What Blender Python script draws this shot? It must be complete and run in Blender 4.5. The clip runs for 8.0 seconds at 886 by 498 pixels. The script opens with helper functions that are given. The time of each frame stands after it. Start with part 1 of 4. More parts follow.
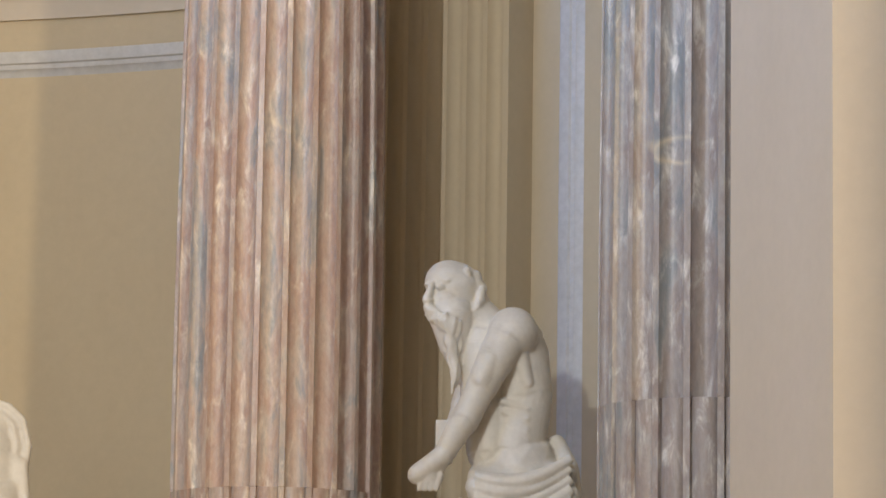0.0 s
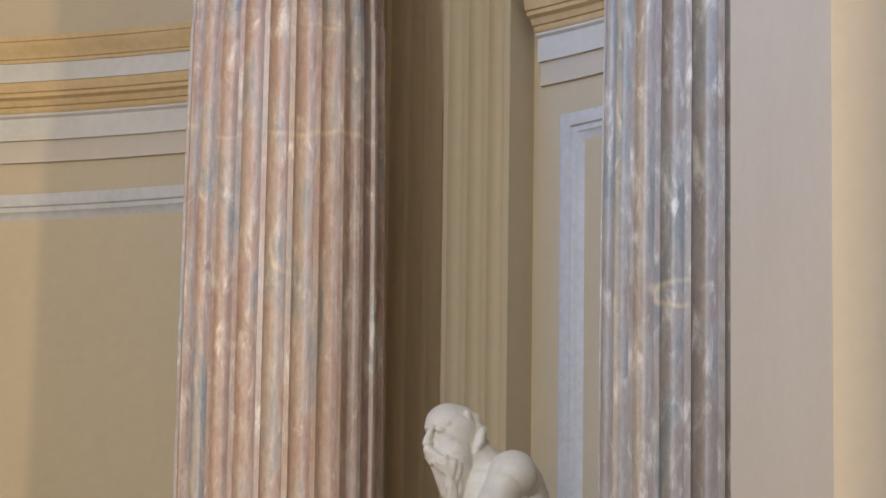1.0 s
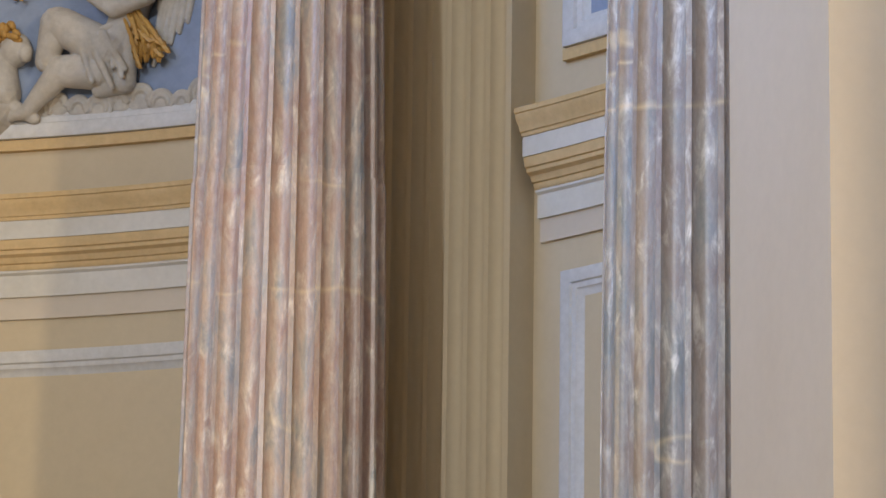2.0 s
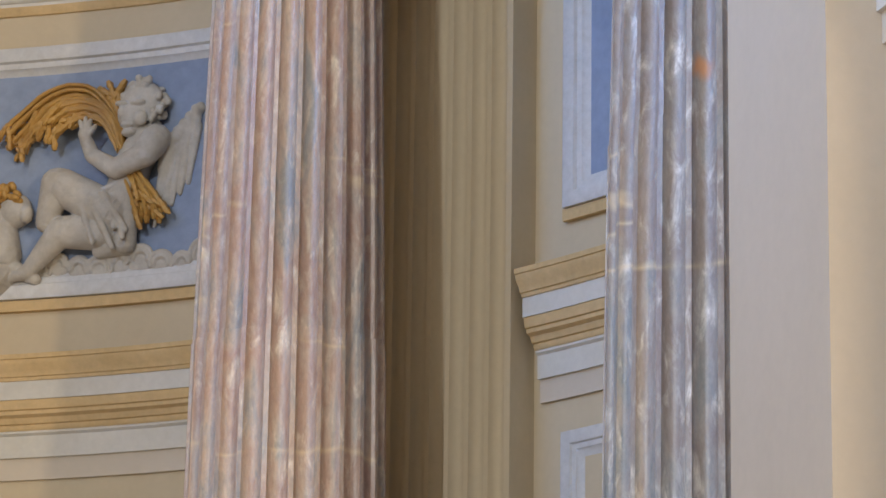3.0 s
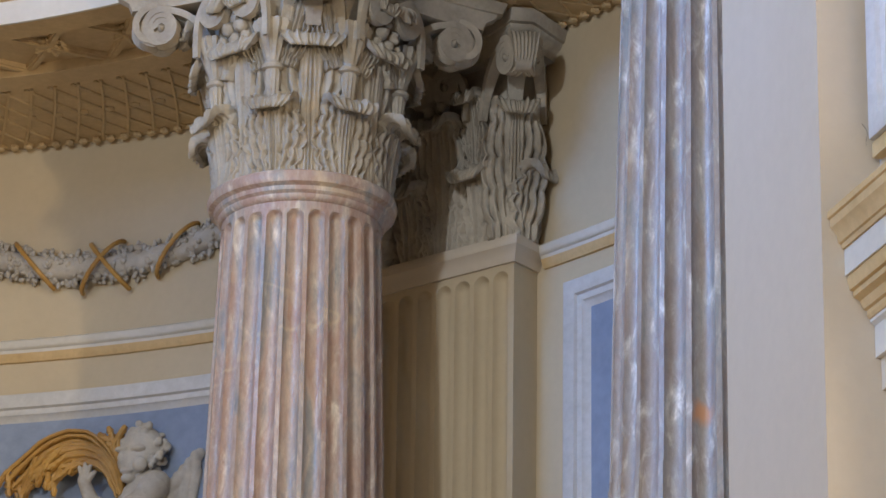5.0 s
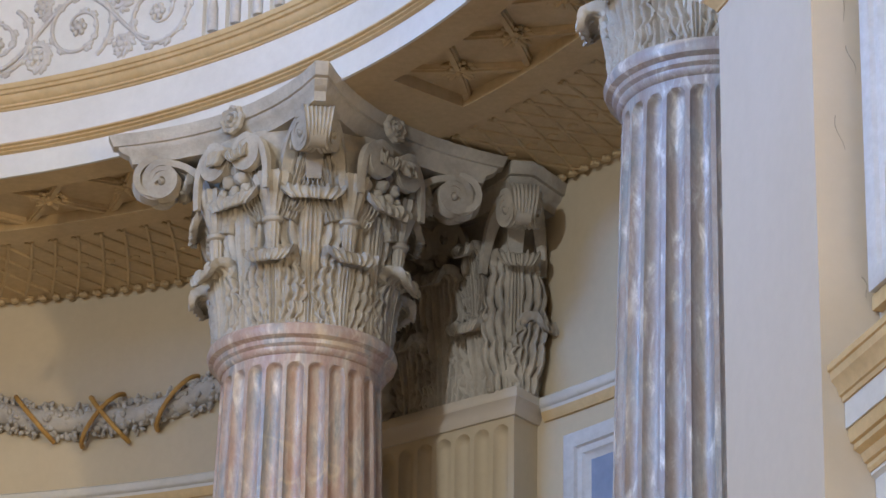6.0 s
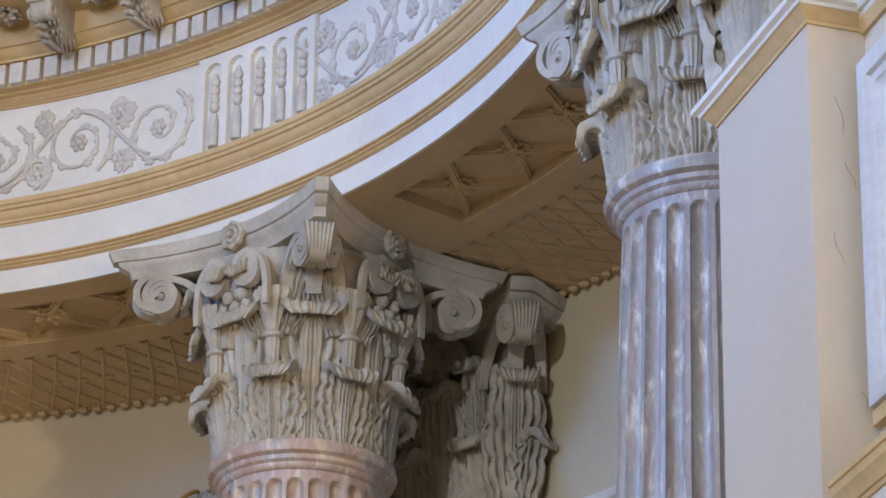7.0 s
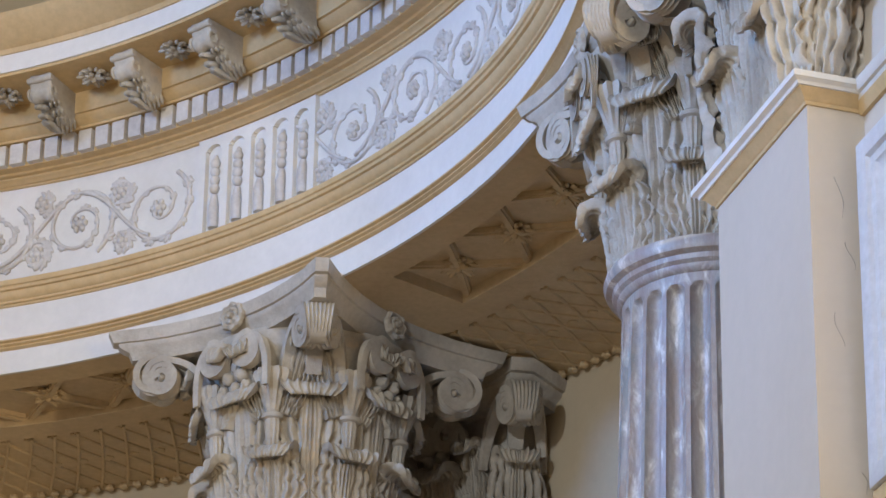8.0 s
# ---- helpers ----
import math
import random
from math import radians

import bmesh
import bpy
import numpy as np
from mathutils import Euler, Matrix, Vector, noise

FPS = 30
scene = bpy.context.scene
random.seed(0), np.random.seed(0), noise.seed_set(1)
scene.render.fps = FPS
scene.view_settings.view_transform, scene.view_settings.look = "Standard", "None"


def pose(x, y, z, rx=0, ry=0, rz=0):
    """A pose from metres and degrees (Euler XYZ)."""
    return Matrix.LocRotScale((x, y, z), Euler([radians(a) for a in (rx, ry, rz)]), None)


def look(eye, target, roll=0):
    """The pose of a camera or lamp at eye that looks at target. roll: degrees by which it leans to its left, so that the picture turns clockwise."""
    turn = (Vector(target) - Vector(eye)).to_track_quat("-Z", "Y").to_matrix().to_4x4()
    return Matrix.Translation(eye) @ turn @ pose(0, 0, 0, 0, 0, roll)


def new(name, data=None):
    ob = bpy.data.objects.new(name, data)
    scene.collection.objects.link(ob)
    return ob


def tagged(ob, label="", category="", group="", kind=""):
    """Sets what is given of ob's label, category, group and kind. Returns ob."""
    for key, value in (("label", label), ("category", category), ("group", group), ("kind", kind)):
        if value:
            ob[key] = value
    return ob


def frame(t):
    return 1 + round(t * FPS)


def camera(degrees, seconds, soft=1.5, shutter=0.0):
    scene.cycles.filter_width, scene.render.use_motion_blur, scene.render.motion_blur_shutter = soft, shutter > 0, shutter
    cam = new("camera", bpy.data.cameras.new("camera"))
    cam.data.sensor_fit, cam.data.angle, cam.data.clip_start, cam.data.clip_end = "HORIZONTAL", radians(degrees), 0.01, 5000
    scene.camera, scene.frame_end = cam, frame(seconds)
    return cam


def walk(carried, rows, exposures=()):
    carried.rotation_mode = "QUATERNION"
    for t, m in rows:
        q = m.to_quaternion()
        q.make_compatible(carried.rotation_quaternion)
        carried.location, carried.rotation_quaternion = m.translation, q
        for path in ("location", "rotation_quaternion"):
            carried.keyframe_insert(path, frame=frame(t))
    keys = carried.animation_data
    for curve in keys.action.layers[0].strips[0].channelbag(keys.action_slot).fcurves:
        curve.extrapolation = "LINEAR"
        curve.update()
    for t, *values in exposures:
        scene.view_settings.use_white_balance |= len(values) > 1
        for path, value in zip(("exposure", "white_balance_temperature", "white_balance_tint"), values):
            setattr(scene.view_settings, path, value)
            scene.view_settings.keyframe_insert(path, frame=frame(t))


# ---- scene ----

# ---------------------------------------------------------------- camera
FIELD = 13.76
EYE, LEAN = 1.6, -0.8
cam = camera(FIELD, 8.0, soft=1.6)
ROWS = [
    (0.0, 8.503), (0.5, 9.514), (1.0, 10.73), (1.5, 11.963), (3.0, 15.678), (3.5, 17.054), (4.0, 18.445),
    (4.5, 19.671), (5.0, 21.073), (6.5, 24.415), (7.0, 25.26), (7.5, 25.965), (8.0, 26.523),
]
walk(cam, [(t, pose(0, 0, EYE, 0, LEAN, 0) @ pose(0, 0, 0, 90 + pitch, 0, 0)) for t, pitch in ROWS],
     exposures=((0.0, 0.19, 6720, 10), (1.5, 0.13, 6680, 10), (3.5, 0.0, 6600, 10), (5.0, -0.08, 6580, 10), (8.0, -0.06, 6420, 10)))

# ---------------------------------------------------------------- light
world = bpy.data.worlds.new("sky")
scene.world = world
world.use_nodes = True
sky = world.node_tree.nodes.new("ShaderNodeTexSky")
sky.sky_type = "NISHITA"
sky.sun_disc = False
sky.sun_elevation, sky.sun_rotation = radians(35), radians(200)
world.node_tree.links.new(sky.outputs[0], world.node_tree.nodes["Background"].inputs[0])
world.node_tree.nodes["Background"].inputs[1].default_value = 0.08


def rect_lamp(name, m, w, h, watts, colour):
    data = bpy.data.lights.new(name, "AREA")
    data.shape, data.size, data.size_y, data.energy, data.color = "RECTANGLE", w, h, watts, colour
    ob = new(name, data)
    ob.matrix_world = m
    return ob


AIM = (-0.5, 20.5, 7.0)
rect_lamp("lamp_warm_window", look((5.96, 2.53, 7.1), AIM), 0.5, 0.7, 930, (1.0, 0.785, 0.50))
rect_lamp("lamp_cool_window", look((-9.0, -3.4, 10.6), AIM), 0.5, 0.7, 1600, (0.87, 0.94, 1.0))
drum = rect_lamp("lamp_drum_window", look((-12.6, 9.0, 14.0), (1.5, 16.0, 11.0)), 2.6, 2.6, 275, (0.19, 0.44, 1.0))
drum.data.spread = radians(60)
# Unseen soft fill lamp, added behind the camera to lift shadows and soffits.
rect_lamp("lamp_nave_fill", look((-8.0, -3.85, 4.6), (0.0, 18.0, 9.0)), 4.0, 3.2, 330, (1.0, 0.95, 0.87))
# Broad fill from above, added unseen; no opening is built for it.
rect_lamp("lamp_high_fill", look((-3.5, 0.5, 20.0), (-1.0, 20.0, 8.0)), 8.0, 3.0, 800, (0.95, 0.945, 0.87))

# ---------------------------------------------------------------- materials


def nodes_of(name):
    mat = bpy.data.materials.new(name)
    mat.use_nodes = True
    return mat, mat.node_tree, mat.node_tree.nodes["Principled BSDF"]


def add(tree, kind, **values):
    node = tree.nodes.new(kind)
    for key, value in values.items():
        node.inputs[key].default_value = value
    return node


def coords(tree, scale=(1, 1, 1)):
    geo = tree.nodes.new("ShaderNodeNewGeometry")
    mapping = tree.nodes.new("ShaderNodeMapping")
    mapping.inputs["Scale"].default_value = scale
    tree.links.new(geo.outputs["Position"], mapping.inputs["Vector"])
    return mapping.outputs[0]


def ramp(tree, source, stops):
    node = tree.nodes.new("ShaderNodeValToRGB")
    els = node.color_ramp.elements
    while len(els) < len(stops):
        els.new(0.5)
    for el, (at, colour) in zip(els, stops):
        el.position, el.color = at, (*colour, 1)
    tree.links.new(source, node.inputs[0])
    return node.outputs[0]


def mix(tree, a, b, fac, mode="MIX"):
    node = tree.nodes.new("ShaderNodeMix")
    node.data_type, node.blend_type = "RGBA", mode
    for key, value in ((0, fac), (6, a), (7, b)):
        if hasattr(value, "is_linked"):
            tree.links.new(value, node.inputs[key])
        elif key == 0:
            node.inputs[0].default_value = value
        else:
            node.inputs[key].default_value = (*value, 1)
    return node.outputs[2]


def relief(tree, shader, height, strength, distance):
    bump = add(tree, "ShaderNodeBump", Strength=strength, Distance=distance)
    tree.links.new(height, bump.inputs["Height"])
    tree.links.new(bump.outputs[0], shader.inputs["Normal"])


def plain(name, colour, dark, rough=0.7, grain=18.0, stain=0.9, bump=0.25, wear=None, streak=1.0, speck=0.14):
    """A mineral surface: large faint stains, fine grain, and worn spots of another colour."""
    mat, tree, shader = nodes_of(name)
    big = add(tree, "ShaderNodeTexNoise", Scale=stain, Detail=6.0, Roughness=0.62)
    tree.links.new(coords(tree, (1, 1, streak)), big.inputs["Vector"])
    fine = add(tree, "ShaderNodeTexNoise", Scale=grain, Detail=5.0, Roughness=0.65)
    tree.links.new(coords(tree), fine.inputs["Vector"])
    col = ramp(tree, big.outputs[0], [(0.32, dark), (0.62, colour)])
    shade = ramp(tree, fine.outputs[0], [(0.25, (1 - speck,) * 3), (0.7, (1 + speck * 0.3,) * 3)])
    col = mix(tree, col, shade, 1.0, "MULTIPLY")
    if wear:
        spots = add(tree, "ShaderNodeTexNoise", Scale=5.0, Detail=8.0, Roughness=0.7)
        tree.links.new(coords(tree), spots.inputs["Vector"])
        col = mix(tree, col, wear, ramp(tree, spots.outputs[0], [(0.6, (0, 0, 0)), (0.72, (0.6, 0.6, 0.6))]))
    tree.links.new(col, shader.inputs["Base Color"])
    shader.inputs["Roughness"].default_value = rough
    relief(tree, shader, fine.outputs[0], bump, 0.01)
    return mat


def veined(name, base, second, grey, pale, rough=0.40, stain=None):
    """Breccia marble: reddish and grey patches, pale blots and thin cream veins."""
    mat, tree, shader = nodes_of(name)
    patch = add(tree, "ShaderNodeTexNoise", Scale=3.0, Detail=7.0, Roughness=0.66, Distortion=0.5)
    tree.links.new(coords(tree, (1.7, 1.7, 0.42)), patch.inputs["Vector"])
    col = ramp(tree, patch.outputs[0], [(0.36, grey), (0.46, second), (0.56, base), (0.68, second)])
    blots = add(tree, "ShaderNodeTexNoise", Scale=10.0, Detail=5.0, Roughness=0.62, Distortion=0.5)
    tree.links.new(coords(tree, (1.3, 1.3, 0.45)), blots.inputs["Vector"])
    col = mix(tree, col, pale, ramp(tree, blots.outputs[0], [(0.53, (0, 0, 0)), (0.60, (0.22, 0.22, 0.22)), (0.72, (0.95, 0.95, 0.95))]))
    dots = add(tree, "ShaderNodeTexNoise", Scale=34.0, Detail=4.0, Roughness=0.7)
    tree.links.new(coords(tree, (1, 1, 0.4)), dots.inputs["Vector"])
    col = mix(tree, col, ramp(tree, dots.outputs[0], [(0.3, (0.80, 0.80, 0.82)), (0.7, (1.08, 1.07, 1.06))]), 1.0, "MULTIPLY")
    vein = add(tree, "ShaderNodeTexNoise", Scale=0.55, Detail=3.0, Roughness=0.5, Distortion=0.3)
    tree.links.new(coords(tree, (0.6, 0.6, 1.9)), vein.inputs["Vector"])
    where = add(tree, "ShaderNodeTexNoise", Scale=1.6, Detail=2.0)
    tree.links.new(coords(tree), where.inputs["Vector"])
    line = ramp(tree, vein.outputs[0], [(0.489, (0, 0, 0)), (0.5, (0.5, 0.5, 0.5)), (0.511, (0, 0, 0))])
    line = mix(tree, line, ramp(tree, where.outputs[0], [(0.50, (0, 0, 0)), (0.58, (1, 1, 1))]), 1.0, "MULTIPLY")
    col = mix(tree, col, (0.78, 0.66, 0.47), line)
    if stain:
        # one rust-coloured fleck in the stone
        away = tree.nodes.new("ShaderNodeVectorMath")
        away.operation = "DISTANCE"
        away.inputs[1].default_value = stain
        tree.links.new(coords(tree), away.inputs[0])
        jag = tree.nodes.new("ShaderNodeMath")
        jag.operation = "MULTIPLY_ADD"
        jag.inputs[1].default_value = 0.16
        tree.links.new(blots.outputs[0], jag.inputs[0])
        tree.links.new(away.outputs["Value"], jag.inputs[2])
        col = mix(tree, col, (0.58, 0.27, 0.12), ramp(tree, jag.outputs[0], [(0.10, (0.8, 0.8, 0.8)), (0.15, (0, 0, 0))]))
    info = tree.nodes.new("ShaderNodeObjectInfo")
    col = mix(tree, col, ramp(tree, info.outputs["Random"], [(0.0, (0.86, 0.86, 0.87)), (1.0, (1.06, 1.05, 1.04))]), 1.0, "MULTIPLY")
    tree.links.new(col, shader.inputs["Base Color"])
    shader.inputs["Roughness"].default_value = rough
    relief(tree, shader, dots.outputs[0], 0.08, 0.004)
    return mat


RED_MARBLE = veined("red_marble", (0.475, 0.33, 0.275), (0.54, 0.44, 0.385), (0.34, 0.345, 0.355), (0.86, 0.78, 0.68))
# Violet-grey tone put into this marble stands for bluish light on it.
COOL_LIT_MARBLE = veined("cool_lit_marble", (0.315, 0.268, 0.255), (0.37, 0.35, 0.345), (0.25, 0.275, 0.295), (0.80, 0.79, 0.77), stain=(1.12, 16.12, 7.02))
CREAM = plain("cream_plaster", (0.55, 0.465, 0.335), (0.50, 0.415, 0.295), 0.85, 14, 0.7, 0.08, streak=0.4, speck=0.05)
PALE = plain("pale_plaster", (0.585, 0.52, 0.445), (0.545, 0.48, 0.40), 0.85, 14, 0.7, 0.06, streak=0.35, speck=0.04)
WHITE = plain("white_stucco", (0.74, 0.72, 0.695), (0.66, 0.64, 0.61), 0.7, 16, 1.3, 0.08, speck=0.06)
OCHRE = plain("ochre_moulding", (0.60, 0.435, 0.235), (0.52, 0.365, 0.18), 0.75, 20, 1.8, 0.2)
STONE = plain("capital_stone", (0.52, 0.475, 0.41), (0.33, 0.295, 0.25), 0.8, 30, 2.6, 0.6, wear=(0.55, 0.41, 0.28))
TAN = plain("tan_stucco", (0.60, 0.46, 0.28), (0.50, 0.37, 0.22), 0.85, 20, 1.2, 0.3)
# White stucco greyed in its colour to stand for shadow on the bands.
TRIM = plain("shade_greyed_stucco", (0.62, 0.60, 0.57), (0.55, 0.53, 0.49), 0.75, 18, 1.6, 0.10, speck=0.08)
BLUE = plain("blue_ground", (0.27, 0.33, 0.47), (0.21, 0.265, 0.39), 0.8, 12, 1.0, 0.1)
GOLD = plain("gilded_ochre", (0.52, 0.30, 0.08), (0.34, 0.18, 0.05), 0.5, 30, 4.0, 0.3)
STATUE = plain("white_statue_marble", (0.78, 0.74, 0.68), (0.66, 0.61, 0.54), 0.5, 12, 1.8, 0.1)
FLOOR = plain("stone_floor", (0.60, 0.52, 0.42), (0.48, 0.41, 0.33), 0.5, 10, 0.6, 0.1)

# ---------------------------------------------------------------- helpers for building
CX, CY = -4.766, 15.74      # axis of the rotunda
R_WALL, R_ARCH = 7.44, 5.44
NECK, ARCH = EYE + 8.1, EYE + 9.5


def ring_point(r, degrees, z):
    a = radians(degrees)
    return Vector((CX + r * math.cos(a), CY + r * math.sin(a), z))


def link(name, bm, material, smooth=True, angle=40):
    bmesh.ops.recalc_face_normals(bm, faces=bm.faces)
    me = bpy.data.meshes.new(name)
    bm.to_mesh(me)
    bm.free()
    me.materials.append(material)
    if smooth:
        me.shade_smooth()
        me.set_sharp_from_angle(angle=radians(angle))
    return new(name, me)


def part(name, bm, material, parent, label="", smooth=True, angle=40):
    ob = link(name, bm, material, smooth, angle)
    ob.parent = parent
    if label:
        tagged(ob, label)
    return ob


def again(name, ob, parent, m):
    """The same mesh once more, as an object of its own."""
    o = new(name, ob.data)
    o.parent = parent
    o.matrix_basis = m
    return o


def grid_faces(bm, rows, close_u=False, close_v=False):
    nu, nv = len(rows), len(rows[0])
    for i in range(nu if close_u else nu - 1):
        for j in range(nv if close_v else nv - 1):
            q = [rows[i][j], rows[(i + 1) % nu][j], rows[(i + 1) % nu][(j + 1) % nv], rows[i][(j + 1) % nv]]
            bm.faces.new(q)


def sweep(profile, a0, a1, n, bm=None):
    """A closed profile of (radius, z) swept round the rotunda's axis."""
    bm = bm or bmesh.new()
    rows = [[bm.verts.new(ring_point(r, a0 + (a1 - a0) * i / n, z)) for r, z in profile] for i in range(n + 1)]
    grid_faces(bm, rows, close_v=True)
    bm.faces.new(rows[0])
    bm.faces.new(rows[-1][::-1])
    return bm


def prism(profile, origin, out, along, length, bm=None):
    """A closed profile of (outward, z) pushed along a straight line."""
    bm = bm or bmesh.new()
    o, u, w = Vector(origin), Vector(out), Vector(along)
    rows = [[bm.verts.new(o + u * d + w * s + Vector((0, 0, z))) for d, z in profile] for s in (0, length)]
    grid_faces(bm, rows, close_v=True)
    bm.faces.new(rows[0])
    bm.faces.new(rows[1][::-1])
    return bm


def lathe(profile, n=64, bm=None, caps=True):
    bm = bm or bmesh.new()
    rows = [[bm.verts.new((r * math.cos(2 * math.pi * i / n), r * math.sin(2 * math.pi * i / n), z)) for r, z in profile] for i in range(n)]
    grid_faces(bm, rows, close_u=True)
    if caps:
        bm.faces.new([row[0] for row in rows][::-1])
        bm.faces.new([row[-1] for row in rows])
    return bm


def box(x0, x1, y0, y1, z0, z1, bm=None, m=None):
    bm = bm or bmesh.new()
    v = bmesh.ops.create_cube(bm, size=1)["verts"]
    for p in v:
        p.co = Vector((x0 if p.co.x < 0 else x1, y0 if p.co.y < 0 else y1, z0 if p.co.z < 0 else z1))
        if m:
            p.co = m @ p.co
    return bm


def empty(name, m, label, category, group="", kind=""):
    ob = new(name)
    ob.matrix_basis = m
    return tagged(ob, label, category, group, kind)


# ---------------------------------------------------------------- room
# plan of the flat wall: it runs along T and faces N
N = Vector((-0.952, -0.305, 0)).normalized()
T = Vector((0.305, -0.952, 0)).normalized()
PIER_A, PIER_B = Vector((1.194, 15.493, 0)), Vector((1.523, 14.467, 0))
PIER_DEPTH = 0.28
FLAT = PIER_A - N * PIER_DEPTH     # a point on the face of the flat wall
TOP = 26.0

tagged(link("floor", box(-14, 9.0, -5, 25, -0.3, 0), FLOOR, False), "worn pale stone floor of the church", "floor", kind="structure")
tagged(link("ceiling", box(-14, 9.0, -5, 25, TOP, TOP + 0.3), CREAM, False), "plain cream plaster ceiling high above", "ceiling", kind="structure")
tagged(link("wall_back", box(-14, 9.0, -4.6, -4.0, 0, TOP), CREAM, False), "plain cream plaster wall", "wall", kind="structure")
tagged(link("wall_west", box(-14, -13.5, -4.0, 25, 0, TOP), CREAM, False), "plain cream plaster wall", "wall", kind="structure")
tagged(link("wall_north", box(-13.5, 9.0, 24.4, 25, 0, TOP), CREAM, False), "plain cream plaster wall", "wall", kind="structure")

# Its unseen end is cut short so the warm lamp reaches the columns.
flat_wall = link("wall_flat", prism([(0, 0), (0, TOP), (-0.5, TOP), (-0.5, 0)], FLAT - T * 1.6, N, T, 8.8), PALE, False)
tagged(flat_wall, "pale cream plaster wall beside the rotunda", "wall", kind="structure")
# Unseen wall, added to keep warm light off the plain pilaster's side.
jog = link("wall_lamp_shield", prism([(0, 0), (0, TOP), (-0.5, TOP), (-0.5, 0)], FLAT + T * 7.205, T, -N, 7.0), PALE, False)
tagged(jog, "unseen pale plaster wall added to block the warm lamp", "wall", kind="structure")
tagged(link("wall_east", box(8.6, 9.0, -4.0, 24.4, 0, TOP), CREAM, False), "plain cream plaster wall", "wall", kind="structure")
curved_wall = link("wall_curved", sweep([(R_WALL, 0), (R_WALL, ARCH + 0.3), (R_WALL + 0.4, ARCH + 0.3), (R_WALL + 0.4, 0)], 2, 118, 116), CREAM)
tagged(curved_wall, "curved cream plaster wall behind the columns", "wall", kind="structure")

# mouldings that run round the curved wall and along the flat one: (projection, height above the eye)
CORNICE = [
    ("trim_under_band", PALE, [(0, 4.95), (0.025, 4.95), (0.025, 5.08), (0.03, 5.09), (0, 5.09)]),
    ("trim_fascia", TRIM, [(0, 5.09), (0.05, 5.09), (0.05, 5.23), (0.07, 5.245), (0.07, 5.26), (0, 5.26)]),
    ("trim_bed", OCHRE, [(0, 5.26), (0.075, 5.26), (0.085, 5.275), (0.085, 5.295), (0.10, 5.30), (0.115, 5.335), (0.145, 5.35), (0.145, 5.375), (0.16, 5.38), (0.17, 5.42), (0.17, 5.44), (0, 5.44)]),
    ("trim_corona", TRIM, [(0, 5.44), (0.18, 5.44), (0.18, 5.56), (0, 5.56)]),
    ("trim_crown", OCHRE, [(0, 5.56), (0.19, 5.56), (0.195, 5.58), (0.205, 5.585), (0.215, 5.62), (0.24, 5.65), (0.245, 5.685), (0.255, 5.69), (0.255, 5.72), (0, 5.74)]),
]
STRING = [
    ("trim_string", TRIM, [(0, 8.01), (0.045, 8.01), (0.05, 8.03), (0.065, 8.035), (0.075, 8.05), (0.08, 8.085), (0.06, 8.10), (0, 8.11)]),
    ("trim_string_bed", OCHRE, [(0, 7.955), (0.02, 7.955), (0.035, 7.98), (0.045, 8.01), (0, 8.01)]),
]
# bands shifted to fit the camera's view: a little lower beyond the fluted pilaster, a little higher on the flat wall
for name, material, profile in CORNICE + STRING:
    string = "string" in name
    for a0, a1, drop in ((20, 44.75, 0.0), (53.5, 112, -0.035 if string else 0.095)):
        tagged(link(name, sweep([(R_WALL - d, EYE + z - drop) for d, z in profile], a0, a1, int(a1 - a0) * 2), material),
               "moulded stucco band on the curved wall", "moulding", kind="structure")
    rise = 0.0 if string else 0.045
    tagged(link(name, prism([(d, EYE + z + rise) for d, z in profile], PIER_B - N * PIER_DEPTH + T * 0.003, N, T, 5.4), material, angle=30),
           "moulded stucco band on the flat wall", "moulding", kind="structure")


# ---------------------------------------------------------------- columns
def radius(z):
    return 0.58 - 0.0028 * max(0.0, z - 3.5) ** 2


def shaft_mesh(z0, z1, cabled, top_end):
    """Twenty-four flutes; the lower third is filled with rods."""
    bm = bmesh.new()
    zs = list(np.linspace(z0, z1 - (0.12 if top_end else 0), 14))
    if top_end:
        zs += list(z1 - 0.12 + 0.12 * np.linspace(0.1, 1, 14))
    rows = []
    us = [-1.0, -0.8] + [-0.8 * math.cos(math.pi * k / 12) for k in range(1, 12)] + [0.8]
    for i in range(24 * len(us)):
        u = us[i % len(us)]
        a = 2 * math.pi * (i // len(us) + (u + 1) / 2) / 24
        row = []
        for z in zs:
            w = 0.80
            if top_end:
                k = (z - (z1 - 0.105)) / 0.055
                w = 0.80 * (math.sqrt(max(0.0, 1 - k * k)) if k > 0 else 1)
            d = 0.0
            if w > 0.02 and abs(u) < w:
                s = math.sqrt(1 - (u / w) ** 2)
                d = 0.052 * s * (w / 0.8)
                if cabled:
                    d = 0.034 - 0.030 * s
            r = radius(z) - d
            row.append(bm.verts.new((r * math.cos(a), r * math.sin(a), z)))
        rows.append(row)
    grid_faces(bm, rows, close_u=True)
    bm.faces.new([r[0] for r in rows][::-1])
    bm.faces.new([r[-1] for r in rows])
    return bm


